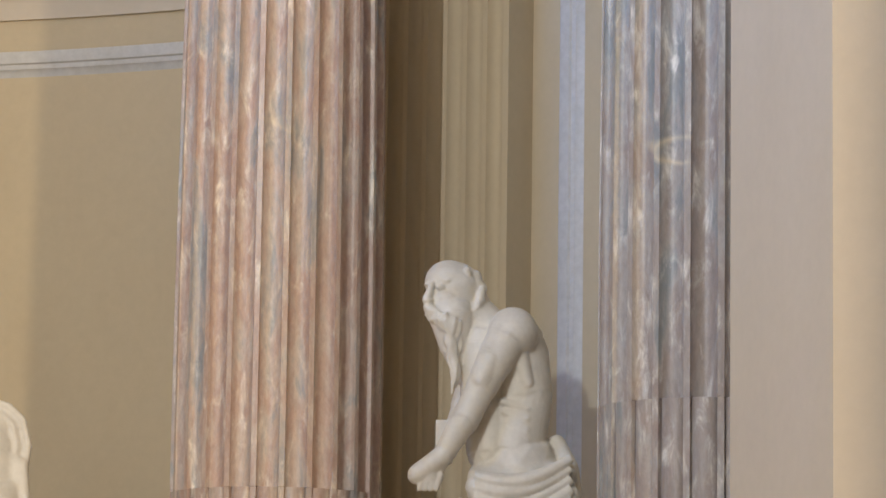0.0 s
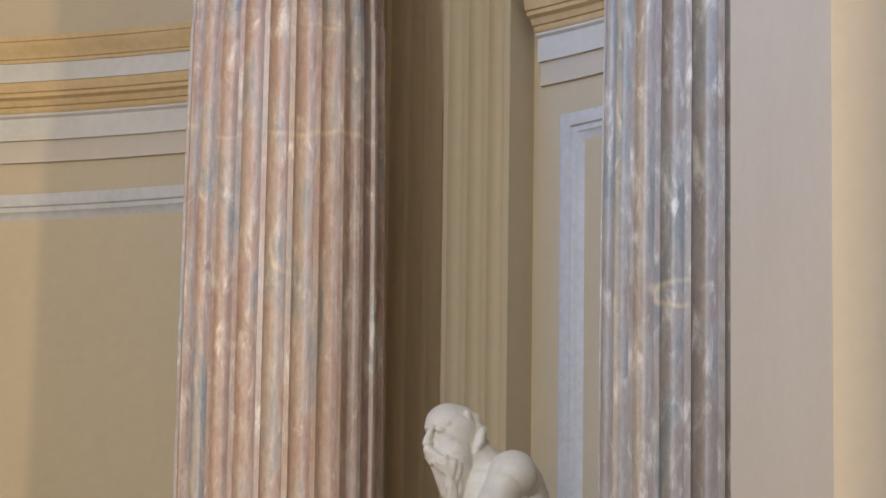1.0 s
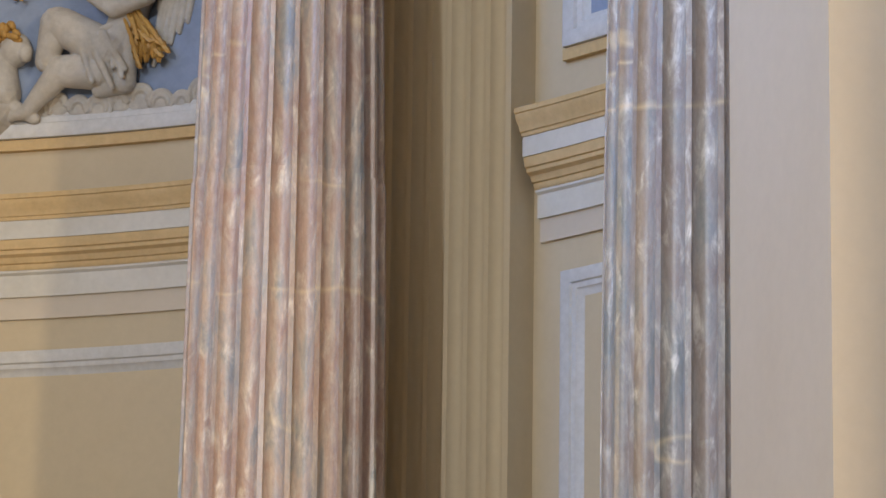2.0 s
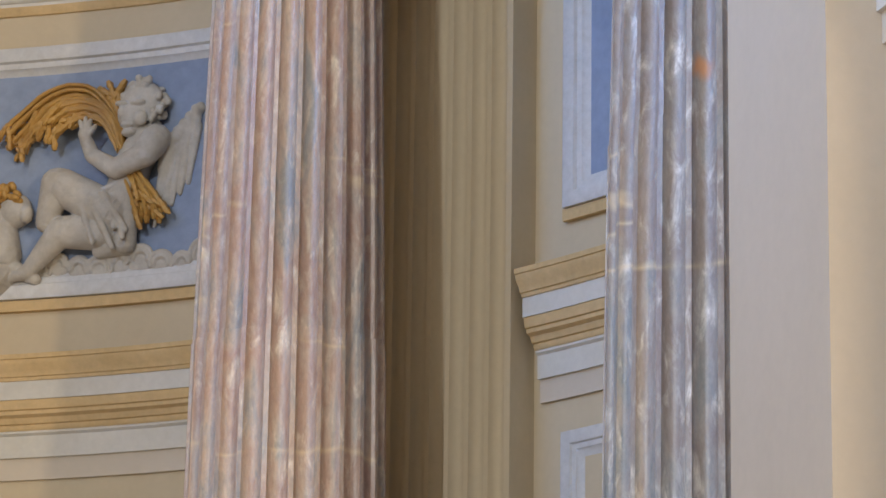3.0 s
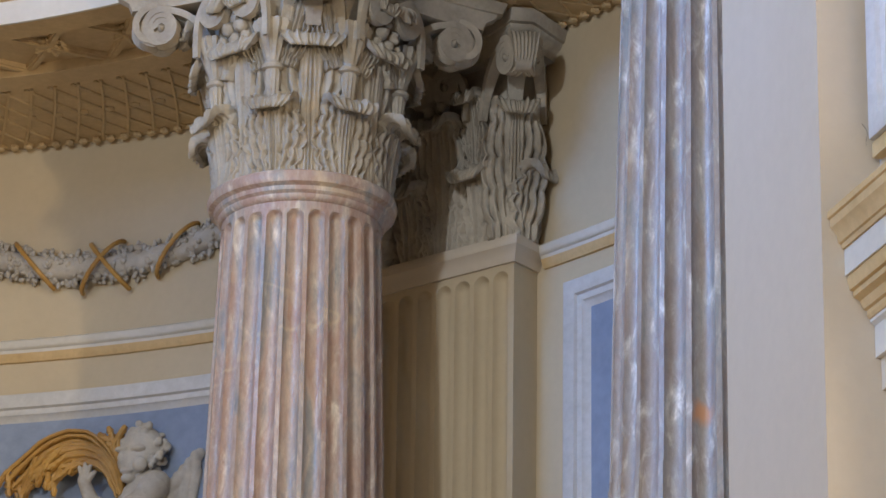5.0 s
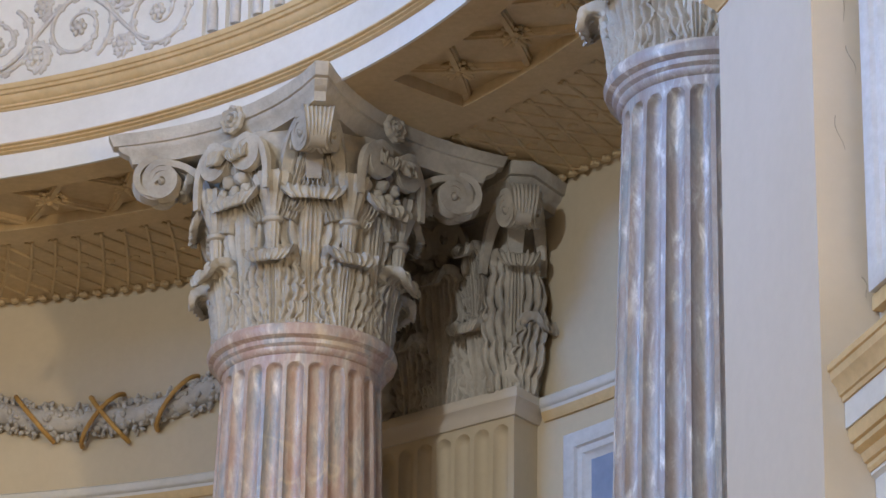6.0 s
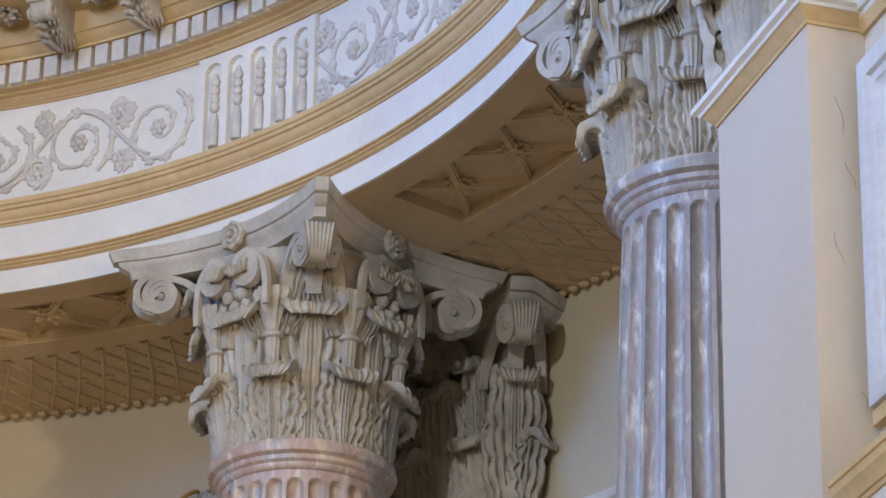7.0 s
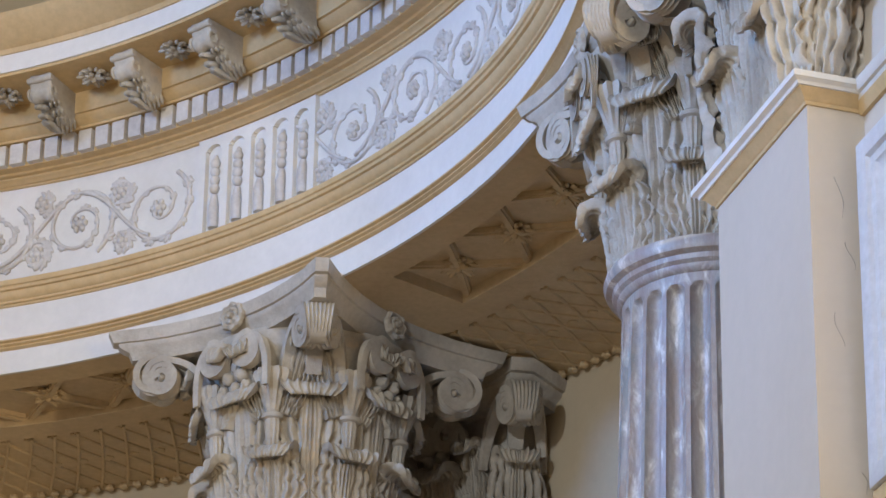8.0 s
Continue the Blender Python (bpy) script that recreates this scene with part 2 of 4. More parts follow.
def column(name, x, y, turn, marble, cable, joint, label):
    thing = empty(name, pose(x, y, 0, 0, 0, turn), label, "column", "columns of the rotunda")
    part("plinth", box(-0.82, 0.82, -0.82, 0.82, 0, 0.3), WHITE, thing, smooth=False)
    part("base", lathe([(0.80, 0.3), (0.82, 0.36), (0.80, 0.44), (0.70, 0.47), (0.66, 0.54), (0.69, 0.58), (0.70, 0.63), (0.66, 0.68), (0.61, 0.70)]), WHITE, thing)
    part("cabled_drum", shaft_mesh(0.70, cable, True, False), marble, thing, "lower drum with flutes filled by rods").scale = (1.012, 1.012, 1)
    part("middle_drum", shaft_mesh(cable + 0.0015, joint, False, False), marble, thing).scale = (1.012, 1.012, 1)
    part("upper_drum", shaft_mesh(joint + 0.0015, NECK - 0.14, False, True), marble, thing)
    r = radius(NECK)
    part("necking_ring", lathe([(r, NECK - 0.14), (r + 0.015, NECK - 0.135), (r + 0.03, NECK - 0.115), (r + 0.03, NECK - 0.10), (r + 0.05, NECK - 0.085),
                                (r + 0.055, NECK - 0.06), (r + 0.085, NECK - 0.045), (r + 0.098, NECK - 0.01), (r + 0.088, NECK + 0.022), (r + 0.06, NECK + 0.038), (r, NECK + 0.04)], 96), marble, thing)
    return thing


left_column = column("column", -0.954, 20.38, 50.6 + 180, RED_MARBLE, 3.25, 6.72, "fluted red and grey veined marble column with stone capital")
right_column = column("column", 1.264, 16.62, 8.3 + 180, COOL_LIT_MARBLE, 3.36, 6.80, "fluted veined marble column, tinted violet-grey for bluish light, with stone capital")

# ---------------------------------------------------------------- entablature
A0, A1, STEPS = -24, 112, 272
ENTABLATURE = [
    ("lower_fascia", WHITE, [(5.44, 9.49), (5.44, 9.645), (5.46, 9.645), (5.46, 9.49)]),
    ("bead", OCHRE, [(5.43, 9.645), (5.415, 9.655), (5.42, 9.664), (5.40, 9.672), (5.405, 9.684), (5.385, 9.69), (5.385, 9.70), (5.9, 9.70), (5.9, 9.645)]),
    ("upper_fascia", WHITE, [(5.405, 9.70), (5.405, 9.93), (5.9, 9.93), (5.9, 9.70)]),
    ("cyma", OCHRE, [(5.395, 9.93), (5.39, 9.942), (5.375, 9.945), (5.37, 9.958), (5.355, 9.965), (5.34, 9.99), (5.335, 10.008), (5.318, 10.012), (5.312, 10.03), (5.30, 10.035), (5.295, 10.055), (5.30, 10.07), (5.9, 10.075), (5.9, 9.93)]),
    ("frieze", WHITE, [(5.42, 10.075), (5.42, 10.775), (5.9, 10.775), (5.9, 10.075)]),
    ("bed_moulding", OCHRE, [(5.405, 10.775), (5.40, 10.785), (5.385, 10.787), (5.375, 10.80), (5.35, 10.808), (5.345, 10.818), (5.31, 10.82), (5.30, 10.83), (5.9, 10.83), (5.9, 10.775)]),
    ("dentil_band", OCHRE, [(5.24, 10.83), (5.24, 10.985), (5.9, 10.985), (5.9, 10.83)]),
    ("modillion_band", OCHRE, [(5.19, 10.985), (5.185, 11.0), (5.14, 11.02), (5.12, 11.05), (5.10, 11.05), (5.10, 11.195), (5.9, 11.195), (5.9, 10.985)]),
    ("corona_soffit", OCHRE, [(4.735, 11.195), (4.735, 11.215), (5.9, 11.215), (5.9, 11.195)]),
    ("corona", WHITE, [(4.72, 11.215), (4.72, 11.34), (5.9, 11.34), (5.9, 11.215)]),
    ("crown", OCHRE, [(4.71, 11.34), (4.70, 11.37), (4.66, 11.39), (4.62, 11.44), (4.56, 11.48), (4.54, 11.54), (5.9, 11.56), (5.9, 11.34)]),
]
entablature = empty("entablature", pose(CX, CY, 0), "curved white and ochre entablature with scroll frieze and dentils", "entablature", kind="structure")
for name, material, profile in ENTABLATURE:
    ob = part(name, sweep([(r, EYE + z) for r, z in profile], A0, A1, STEPS), material, entablature)
    ob.matrix_parent_inverse = entablature.matrix_basis.inverted()
beam = link("beam", sweep([(5.46, ARCH + 0.08), (5.46, ARCH + 0.14), (6.43, ARCH + 0.14), (6.43, ARCH + 0.08)], A0, A1, STEPS), TAN)
tagged(beam, "tan stucco soffit over the columns", "soffit", kind="structure")
vault = link("ambulatory_ceiling", sweep([(6.43, ARCH + 0.035), (6.43, ARCH + 0.2), (7.44, ARCH + 0.2), (7.44, ARCH + 0.035)], 2, A1, 220), TAN)
tagged(vault, "tan stucco ceiling behind the columns", "ceiling", kind="structure")


# ---------------------------------------------------------------- pilasters
def fluted_pilaster_mesh(width, depth, z0, z1, flutes):
    """Local axes: x along the wall, y outward (towards -y)."""
    bm = bmesh.new()
    per = 18
    pitch = width / (flutes + 0.35)
    zs = list(np.linspace(z0, z1 - 0.12, 6)) + list(z1 - 0.12 + 0.12 * np.linspace(0.1, 1, 12))
    rows = []
    xs = [-width / 2]
    us = [2.0]
    for f in range(flutes):
        for k in range(per + 1):
            u = k / per * 2 - 1
            xs.append((f - (flutes - 1) / 2) * pitch + u * pitch * 0.5)
            us.append(u)
    xs.append(width / 2)
    us.append(2.0)
    for x, u in zip(xs, us):
        row = []
        for z in zs:
            k = (z - (z1 - 0.10)) / 0.055
            w = 0.76 * (math.sqrt(max(0.0, 1 - k * k)) if k > 0 else 1)
            d = 0.052 * (1 - (u / w) ** 2) ** 0.6 * (w / 0.76) if w > 0.02 and abs(u) < w else 0
            row.append(bm.verts.new((x, -depth + d, z)))
        rows.append(row)
    back = [bm.verts.new((x, 0.0, z)) for x in (width / 2, -width / 2) for z in (z0, z1)]
    grid_faces(bm, rows)
    bm.faces.new([*rows[-1], back[1], back[0]])
    bm.faces.new([*rows[0][::-1], back[2], back[3]])
    return bm


def band(width, depth, profile, bm=None):
    """A moulding round the three free sides of a pilaster: (projection, z)."""
    bm = bm or bmesh.new()
    rows = []
    for sx, sy, bx, by in ((-1, 0, -width / 2, 0.0), (-1, -1, -width / 2, -depth), (1, -1, width / 2, -depth), (1, 0, width / 2, 0.0)):
        rows.append([bm.verts.new((bx + sx * d, by + sy * d, z)) for d, z in profile])
    grid_faces(bm, rows, close_v=True)
    bm.faces.new(rows[0])
    bm.faces.new(rows[-1][::-1])
    return bm


# fluted pilaster on the curved wall, its front right edge at (0.32, 20.84)
PT = Vector((0.79, -0.613, 0)).normalized()
PN = Vector((-0.613, -0.79, 0)).normalized()
PW, PD = 1.08, 0.24
centre = Vector((0.32, 20.84, 0)) - PT * PW / 2 - PN * PD
pilaster_pose = Matrix.Translation(centre) @ Matrix((PT.to_tuple(), (-PN).to_tuple(), (0, 0, 1))).transposed().to_4x4()
pilaster = empty("pilaster", pilaster_pose, "fluted cream stucco pilaster with stone capital", "pilaster")
part("shaft", fluted_pilaster_mesh(PW, PD + 0.2, 0, EYE + 7.95, 7), CREAM, pilaster, angle=35).location.y = 0.2
part("neck_band", band(PW, PD, [(-0.02, EYE + 7.95), (0.02, EYE + 7.95), (0.035, EYE + 7.98), (0.05, EYE + 8.02), (0.075, EYE + 8.04), (0.08, EYE + 8.075), (0.06, EYE + 8.11), (-0.02, EYE + 8.11)]), PALE, pilaster)

# plain pilaster on the flat wall
MW = (PIER_B - PIER_A).length
pier_pose = Matrix.Translation((PIER_A + PIER_B) / 2 - N * PIER_DEPTH) @ Matrix((T.to_tuple(), (-N).to_tuple(), (0, 0, 1))).transposed().to_4x4()
pier = empty("pilaster", pier_pose, "plain pale plaster pilaster with stone capital", "pilaster")
part("shaft", box(-MW / 2, MW / 2, -PIER_DEPTH, 0.05, 0, EYE + 7.965), PALE, pier, smooth=False)
part("neck_cove", band(MW, PIER_DEPTH, [(-0.02, EYE + 7.965), (0.010, EYE + 7.965), (0.014, EYE + 7.98), (0.022, EYE + 7.985), (0.045, EYE + 8.015), (0.06, EYE + 8.03), (-0.02, EYE + 8.03)]), OCHRE, pier)
part("neck_band", band(MW, PIER_DEPTH, [(-0.02, EYE + 8.03), (0.07, EYE + 8.03), (0.075, EYE + 8.045), (0.10, EYE + 8.055), (0.10, EYE + 8.085), (0.07, EYE + 8.10), (-0.02, EYE + 8.10)]), WHITE, pier, angle=20)


# ---------------------------------------------------------------- capitals
CAP = ARCH - NECK


def tube(bm, points, radii, n=8):
    """A round rod along points, tapering by radii."""
    rows = []
    for i, p in enumerate(points):
        d = (points[min(i + 1, len(points) - 1)] - points[max(0, i - 1)]).normalized()
        side = d.orthogonal().normalized() if i == 0 else (last - d * last.dot(d)).normalized()
        last = side
        up = d.cross(side)
        rows.append([bm.verts.new(p + (side * math.cos(a) + up * math.sin(a)) * radii[i]) for a in np.linspace(0, 2 * math.pi, n, endpoint=False)])
    grid_faces(bm, rows, close_v=True)
    bm.faces.new(rows[0][::-1])
    bm.faces.new(rows[-1])


ROUND = {}


def ball(bm, at, size, turn=None, sub=2):
    """A squashed ball, from a template that is made once."""
    if sub not in ROUND:
        template = bmesh.new()
        bmesh.ops.create_icosphere(template, subdivisions=sub, radius=1)
        template.verts.index_update()
        ROUND[sub] = ([v.co.copy() for v in template.verts], [[v.index for v in f.verts] for f in template.faces])
        template.free()
    m = Matrix.Translation(at) @ (turn or Matrix()) @ Matrix.Diagonal((*size, 1))
    made = [bm.verts.new(m @ p) for p in ROUND[sub][0]]
    for f in ROUND[sub][1]:
        bm.faces.new([made[i] for i in f])


def leaf_mesh(base, height, width, curl, bend=0.5, flat=False, seed=0):
    """An acanthus leaf that climbs the bell, bulges and rolls its tip outward; it faces +x at the radius base."""
    rng = random.Random(seed)
    bm = bmesh.new()
    nu, nv = 64, 60
    straight = 0.74
    front, back = [], []
    wob = [rng.uniform(-0.03, 0.03) for _ in range(12)]
    for i in range(nu + 1):
        u = i / nu * 2 - 1
        fr, bk = [], []
        for j in range(nv + 1):
            v = j / nv
            if v < straight:
                k = v / straight
                o, z = 0.040 + 0.050 * k ** 2, k * (height - curl)
                nx, nz = 1.0, 0.0
            else:
                phi = (v - straight) / (1 - straight) * radians(200)
                o, z = 0.09 + curl * (1 - math.cos(phi)), (height - curl) + curl * math.sin(phi)
                nx, nz = math.cos(phi), -math.sin(phi)
            lobe = math.sin(math.pi * ((v * 5.0 - 0.5) % 1.0)) ** 0.5
            half = width * 0.5 * (0.80 + 0.30 * math.sin(math.pi * min(1, v * 1.25))) * (0.86 + 0.14 * lobe)
            if v > 0.86:
                half *= max(0.4, 1 - ((v - 0.86) / 0.14) ** 2 * 0.45)
            side = u * half + wob[j % 12] * 0.08 * u
            # a reeded stalk in the middle, narrow feathers that climb and part towards both sides, drilled slots between the lobes
            stalk = math.exp(-(u / 0.21) ** 6)
            ridge = stalk * (0.016 + 0.011 * math.cos(u * math.pi * 18))
            feather = 0.013 * math.cos((abs(u) * 3.6 - v * 1.3) * math.pi * 2.0)
            feather += 0.004 * math.cos((abs(u) * 7.0 - v * 3.0) * math.pi * 2.0)
            lobes = (v * 5.0 - abs(u) * 1.2 + 0.1) % 1.0
            slot = -0.034 * math.exp(-(((v * 7.0 - abs(u) * 2.0) % 1.0 - 0.5) / 0.22) ** 4) * math.exp(-(((abs(u) * 3.6 - v * 1.3) % 1.0 - 0.5) / 0.16) ** 2)
            swell = 0.024 * math.sin(math.pi * lobes) ** 0.6 * abs(u)
            calm = 1.0 if v < straight else 0.45
            d = (ridge + (feather + slot + swell) * (1 - stalk)) * calm - 0.016 * abs(u) ** 3
            for store, off in ((fr, d), (bk, d - 0.035)):
                x, zz = base + o + nx * off, z + nz * off
                if flat:
                    p = (x, side, zz)
                else:
                    a = side / base
                    p = (x * math.cos(a), x * math.sin(a), zz)
                store.append(bm.verts.new(p))
        front.append(fr)
        back.append(bk)
    grid_faces(bm, front)
    grid_faces(bm, back)
    edge_f = [r[0] for r in front] + front[-1][1:] + [r[-1] for r in front[::-1]][1:] + front[0][::-1][1:-1]
    edge_b = [r[0] for r in back] + back[-1][1:] + [r[-1] for r in back[::-1]][1:] + back[0][::-1][1:-1]
    n = len(edge_f)
    for k in range(n):
        bm.faces.new((edge_f[k], edge_f[(k + 1) % n], edge_b[(k + 1) % n], edge_b[k]))
    return bm


def scroll_mesh(stem, centre, r0, turns, width, thick=0.03, ribs=3, sense=1, root=0.45):
    """A ribbon that rises along the stem and rolls up round centre; it lies in the x-z plane, its width along y."""
    path = []
    for k in range(12):
        t = k / 12
        a, b, c = (Vector(p) for p in stem)
        p = a * (1 - t) ** 2 + b * 2 * t * (1 - t) + c * t * t
        path.append((p, root + (1 - root) * t))
    c0 = Vector(centre)
    start = math.atan2(stem[2][1] - centre[1], stem[2][0] - centre[0])
    n = int(22 * turns)
    for k in range(n + 1):
        t = k / n
        r = r0 * (1 - t) ** 0.8 + 0.018
        a = start - sense * 2 * math.pi * turns * t
        path.append((c0 + Vector((r * math.cos(a), r * math.sin(a))), 1.0 + 0.28 * (r / r0) * math.sin(a)))
    bm = bmesh.new()
    rows = []
    across = 6 * ribs
    for i, (p, w) in enumerate(path):
        q0, q1 = path[max(0, i - 1)][0], path[min(len(path) - 1, i + 1)][0]
        d = (q1 - q0).normalized()
        nrm = Vector((-d.y, d.x)) * sense
        outer, inner = [], []
        for j in range(across + 1):
            s = j / across * 2 - 1
            h = thick * 0.5 + 0.010 * (1 - abs(math.cos(s * math.pi * ribs / 2 + math.pi / 2 * (ribs % 2 == 0)))) * 1.2
            q = p + nrm * h
            outer.append(bm.verts.new((q.x, s * width / 2 * w, q.y)))
        for j in (across, 0):
            q = p - nrm * thick * 0.5
            inner.append(bm.verts.new((q.x, (j / across * 2 - 1) * width / 2 * w, q.y)))
        rows.append(outer + inner)
    grid_faces(bm, rows, close_v=True)
    bm.faces.new(rows[0])
    bm.faces.new(rows[-1][::-1])
    # the filled eye of the scroll
    disc = []
    for sgn in (-1, 1):
        disc.append([bm.verts.new((c0.x + r0 * 0.8 * math.cos(a), sgn * (width / 2 - 0.028), c0.y + r0 * 0.8 * math.sin(a))) for a in np.linspace(0, 2 * math.pi, 20, endpoint=False)])
    grid_faces(bm, disc, close_v=True)
    bm.faces.new(disc[0])
    bm.faces.new(disc[1])
    eye = bmesh.ops.create_icosphere(bm, subdivisions=2, radius=0.03)["verts"]
    for p in eye:
        p.co = Vector((p.co.x + c0.x, p.co.y * (width * 0.6 / 0.03), p.co.z + c0.y))
    return bm


def rosette_mesh(r, petals=8):
    """A round flower facing +x."""
    bm = bmesh.new()
    rings = [(0.0, 0.075), (0.18, 0.07), (0.26, 0.03), (0.40, 0.055), (0.55, 0.05), (0.63, 0.025), (0.8, 0.05), (1.0, 0.035), (1.05, 0.0)]
    rows = []
    for i in range(48):
        a = 2 * math.pi * i / 48
        row = []
        for k, h in rings[1:]:
            rr = r * k * (1 + (0.07 if k > 0.7 else 0.03) * math.cos(petals * a))
            row.append(bm.verts.new((h * r / 0.13 + (0.004 * math.cos(petals * a) if k > 0.5 else 0), rr * math.cos(a), rr * math.sin(a))))
        rows.append(row)
    grid_faces(bm, rows, close_u=True)
    bm.faces.new([row[0] for row in rows])
    bm.faces.new([row[-1] for row in rows])
    return bm


def berries_mesh(seed=3):
    bm = bmesh.new()
    rng = random.Random(seed)
    for dy, dz, r in ((-0.05, 0.02, 0.045), (0.05, 0.02, 0.045), (0.0, -0.055, 0.042), (0.0, 0.09, 0.035), (-0.09, -0.05, 0.032), (0.09, -0.05, 0.032)):
        for p in bmesh.ops.create_icosphere(bm, subdivisions=2, radius=r)["verts"]:
            p.co += Vector((rng.uniform(0, 0.02), dy, dz))
    return bm


def concave_outline(half, sag, chamfer, n=10, sides=4):
    """Plan of the slab on top of a capital: hollow sides and cut corners."""
    pts = []
    for s in range(sides):
        turn = Matrix.Rotation(s * math.pi / 2, 2)
        for k in range(n + 1):
            t = k / n * 2 - 1
            y = t * (half - chamfer)
            pts.append(turn @ Vector((half - sag * (1 - t * t), y)))
    return pts


def abacus_mesh(half, sag, chamfer, z0, z1):
    bm = bmesh.new()
    rows = []
    for k, d in ((0.0, -0.10), (0.28, -0.085), (0.40, -0.05), (0.52, -0.035), (0.58, -0.035), (0.60, -0.012), (0.80, 0.0), (1.0, 0.012)):
        rows.append([bm.verts.new((*(p * (1 + d / half)), z0 + (z1 - z0) * k)) for p in concave_outline(half, sag, chamfer)])
    grid_faces(bm, rows, close_v=True)
    bm.faces.new(rows[0][::-1])
    bm.faces.new(rows[-1])
    return bm


def turned(a, z=0.0, x=0.0):
    return pose(0, 0, z, 0, 0, a) @ pose(x, 0, 0)


LOWER_LEAF = leaf_mesh(0.485, 0.44, 0.33, 0.042, seed=1)
UPPER_LEAF = leaf_mesh(0.475, 0.84, 0.40, 0.05, seed=2)
CALYX_LEAF = leaf_mesh(0.52, 0.44, 0.17, 0.04, seed=5)
CORNER_SCROLL = scroll_mesh(((0.57, 0.80), (0.64, 1.17), (0.90, 1.195)), (0.925, 1.092), 0.086, 2.3, 0.11, ribs=3, root=0.35)
CORNER_LEAF = scroll_mesh(((0.62, 0.92), (0.68, 1.20), (0.90, 1.212)), (0.935, 1.085), 0.128, 0.66, 0.15, ribs=7, root=0.6)
FACE_SCROLL = scroll_mesh(((0.25, 0.82), (0.27, 1.15), (0.125, 1.168)), (0.115, 1.080), 0.082, 2.1, 0.07, ribs=3, sense=-1, root=0.3)
shared = {}


def stone_part(kind, bm, parent, m, label=""):
    """The first of a kind brings the mesh, the others share it."""
    if kind not in shared:
        ob = part(kind, bm, STONE, parent, label, angle=110 if kind.endswith("leaf") and kind != "corner_leaf" else 42)
        shared[kind] = ob.data
    else:
        ob = new(kind, shared[kind])
        ob.parent = parent
        if label:
            tagged(ob, label)
    ob.matrix_basis = m
    return ob


def stalk_mesh():
    """A grooved stalk with a beaded collar and a flaring cup, from which the scrolls spring."""
    bm = bmesh.new()
    zs = [0.40, 0.50, 0.62, 0.645, 0.655, 0.675, 0.69, 0.70, 0.76, 0.84, 0.92, 0.95]
    rs = [0.020, 0.028, 0.036, 0.036, 0.052, 0.052, 0.036, 0.034, 0.044, 0.062, 0.086, 0.080]
    rows = []
    for i in range(40):
        a = 2 * math.pi * i / 40
        rows.append([bm.verts.new((0.585 + 0.10 * max(0.0, z - 0.55) + r * (1 + (0.12 * math.cos(10 * a) if z > 0.7 or z < 0.64 else 0)) * math.cos(a),
                                   r * 1.25 * (1 + (0.12 * math.cos(10 * a) if z > 0.7 or z < 0.64 else 0)) * math.sin(a), z)) for z, r in zip(zs, rs)])
    grid_faces(bm, rows, close_u=True)
    bm.faces.new([row[0] for row in rows][::-1])
    bm.faces.new([row[-1] for row in rows])
    return bm


STALK = stalk_mesh()


def column_capital(thing):
    capital = part("capital", lathe([(0.46, NECK - 0.01), (0.475, NECK + 0.3), (0.49, NECK + 0.7), (0.53, NECK + 0.95), (0.60, NECK + 1.1), (0.66, NECK + 1.20), (0.66, NECK + 1.23)], 48),
                   STONE, thing, "weathered grey-beige stone capital with curled leaves")
    for k in range(8):
        stone_part("lower_leaf", LOWER_LEAF, capital, turned(22.5 + 45 * k, NECK))
        stone_part("upper_leaf", UPPER_LEAF, capital, turned(45 * k, NECK))
        stone_part("stalk", STALK, capital, turned(22.5 + 45 * k, NECK))
        for side in (-1, 1):
            # the two leaves of each cup lean apart
            stone_part("calyx_leaf", CALYX_LEAF, capital, turned(22.5 + 45 * k + side * 6.5, NECK + 0.68) @ pose(0.02, 0, 0, -17 * side, 0, 0))
    for k in range(4):
        stone_part("corner_leaf", CORNER_LEAF, capital, turned(45 + 90 * k, NECK))
        for side in (-1, 1):
            stone_part("corner_volute", CORNER_SCROLL, capital, turned(45 + 90 * k, NECK) @ pose(0.875, side * 0.055, 0, 0, 0, -22 * side) @ pose(-0.925, 0, 0))
        stone_part("berry_cluster", berries_mesh() if "berry_cluster" not in shared else None, capital, turned(90 * k, NECK + 0.93, 0.63))
        stone_part("rosette", rosette_mesh(0.088) if "rosette" not in shared else None, capital, turned(90 * k, NECK + 1.335, 0.68))
        for side in (-1, 1):
            stone_part("inner_volute", FACE_SCROLL, capital, turned(90 * k, NECK) @ pose(0.675, side * 0.02, 0, 0, 0, 90 * side))
    slab = abacus_mesh(0.88, 0.20, 0.055, NECK + 1.215, ARCH) if "abacus" not in shared else None
    stone_part("abacus", slab, capital, Matrix())
    return capital


column_capital(left_column)
column_capital(right_column)

FLAT_LEAF_LOW = leaf_mesh(0.0, 0.46, 0.40, 0.042, flat=True, seed=7)
FLAT_LEAF_HIGH = leaf_mesh(0.0, 0.85, 0.38, 0.05, flat=True, seed=8)


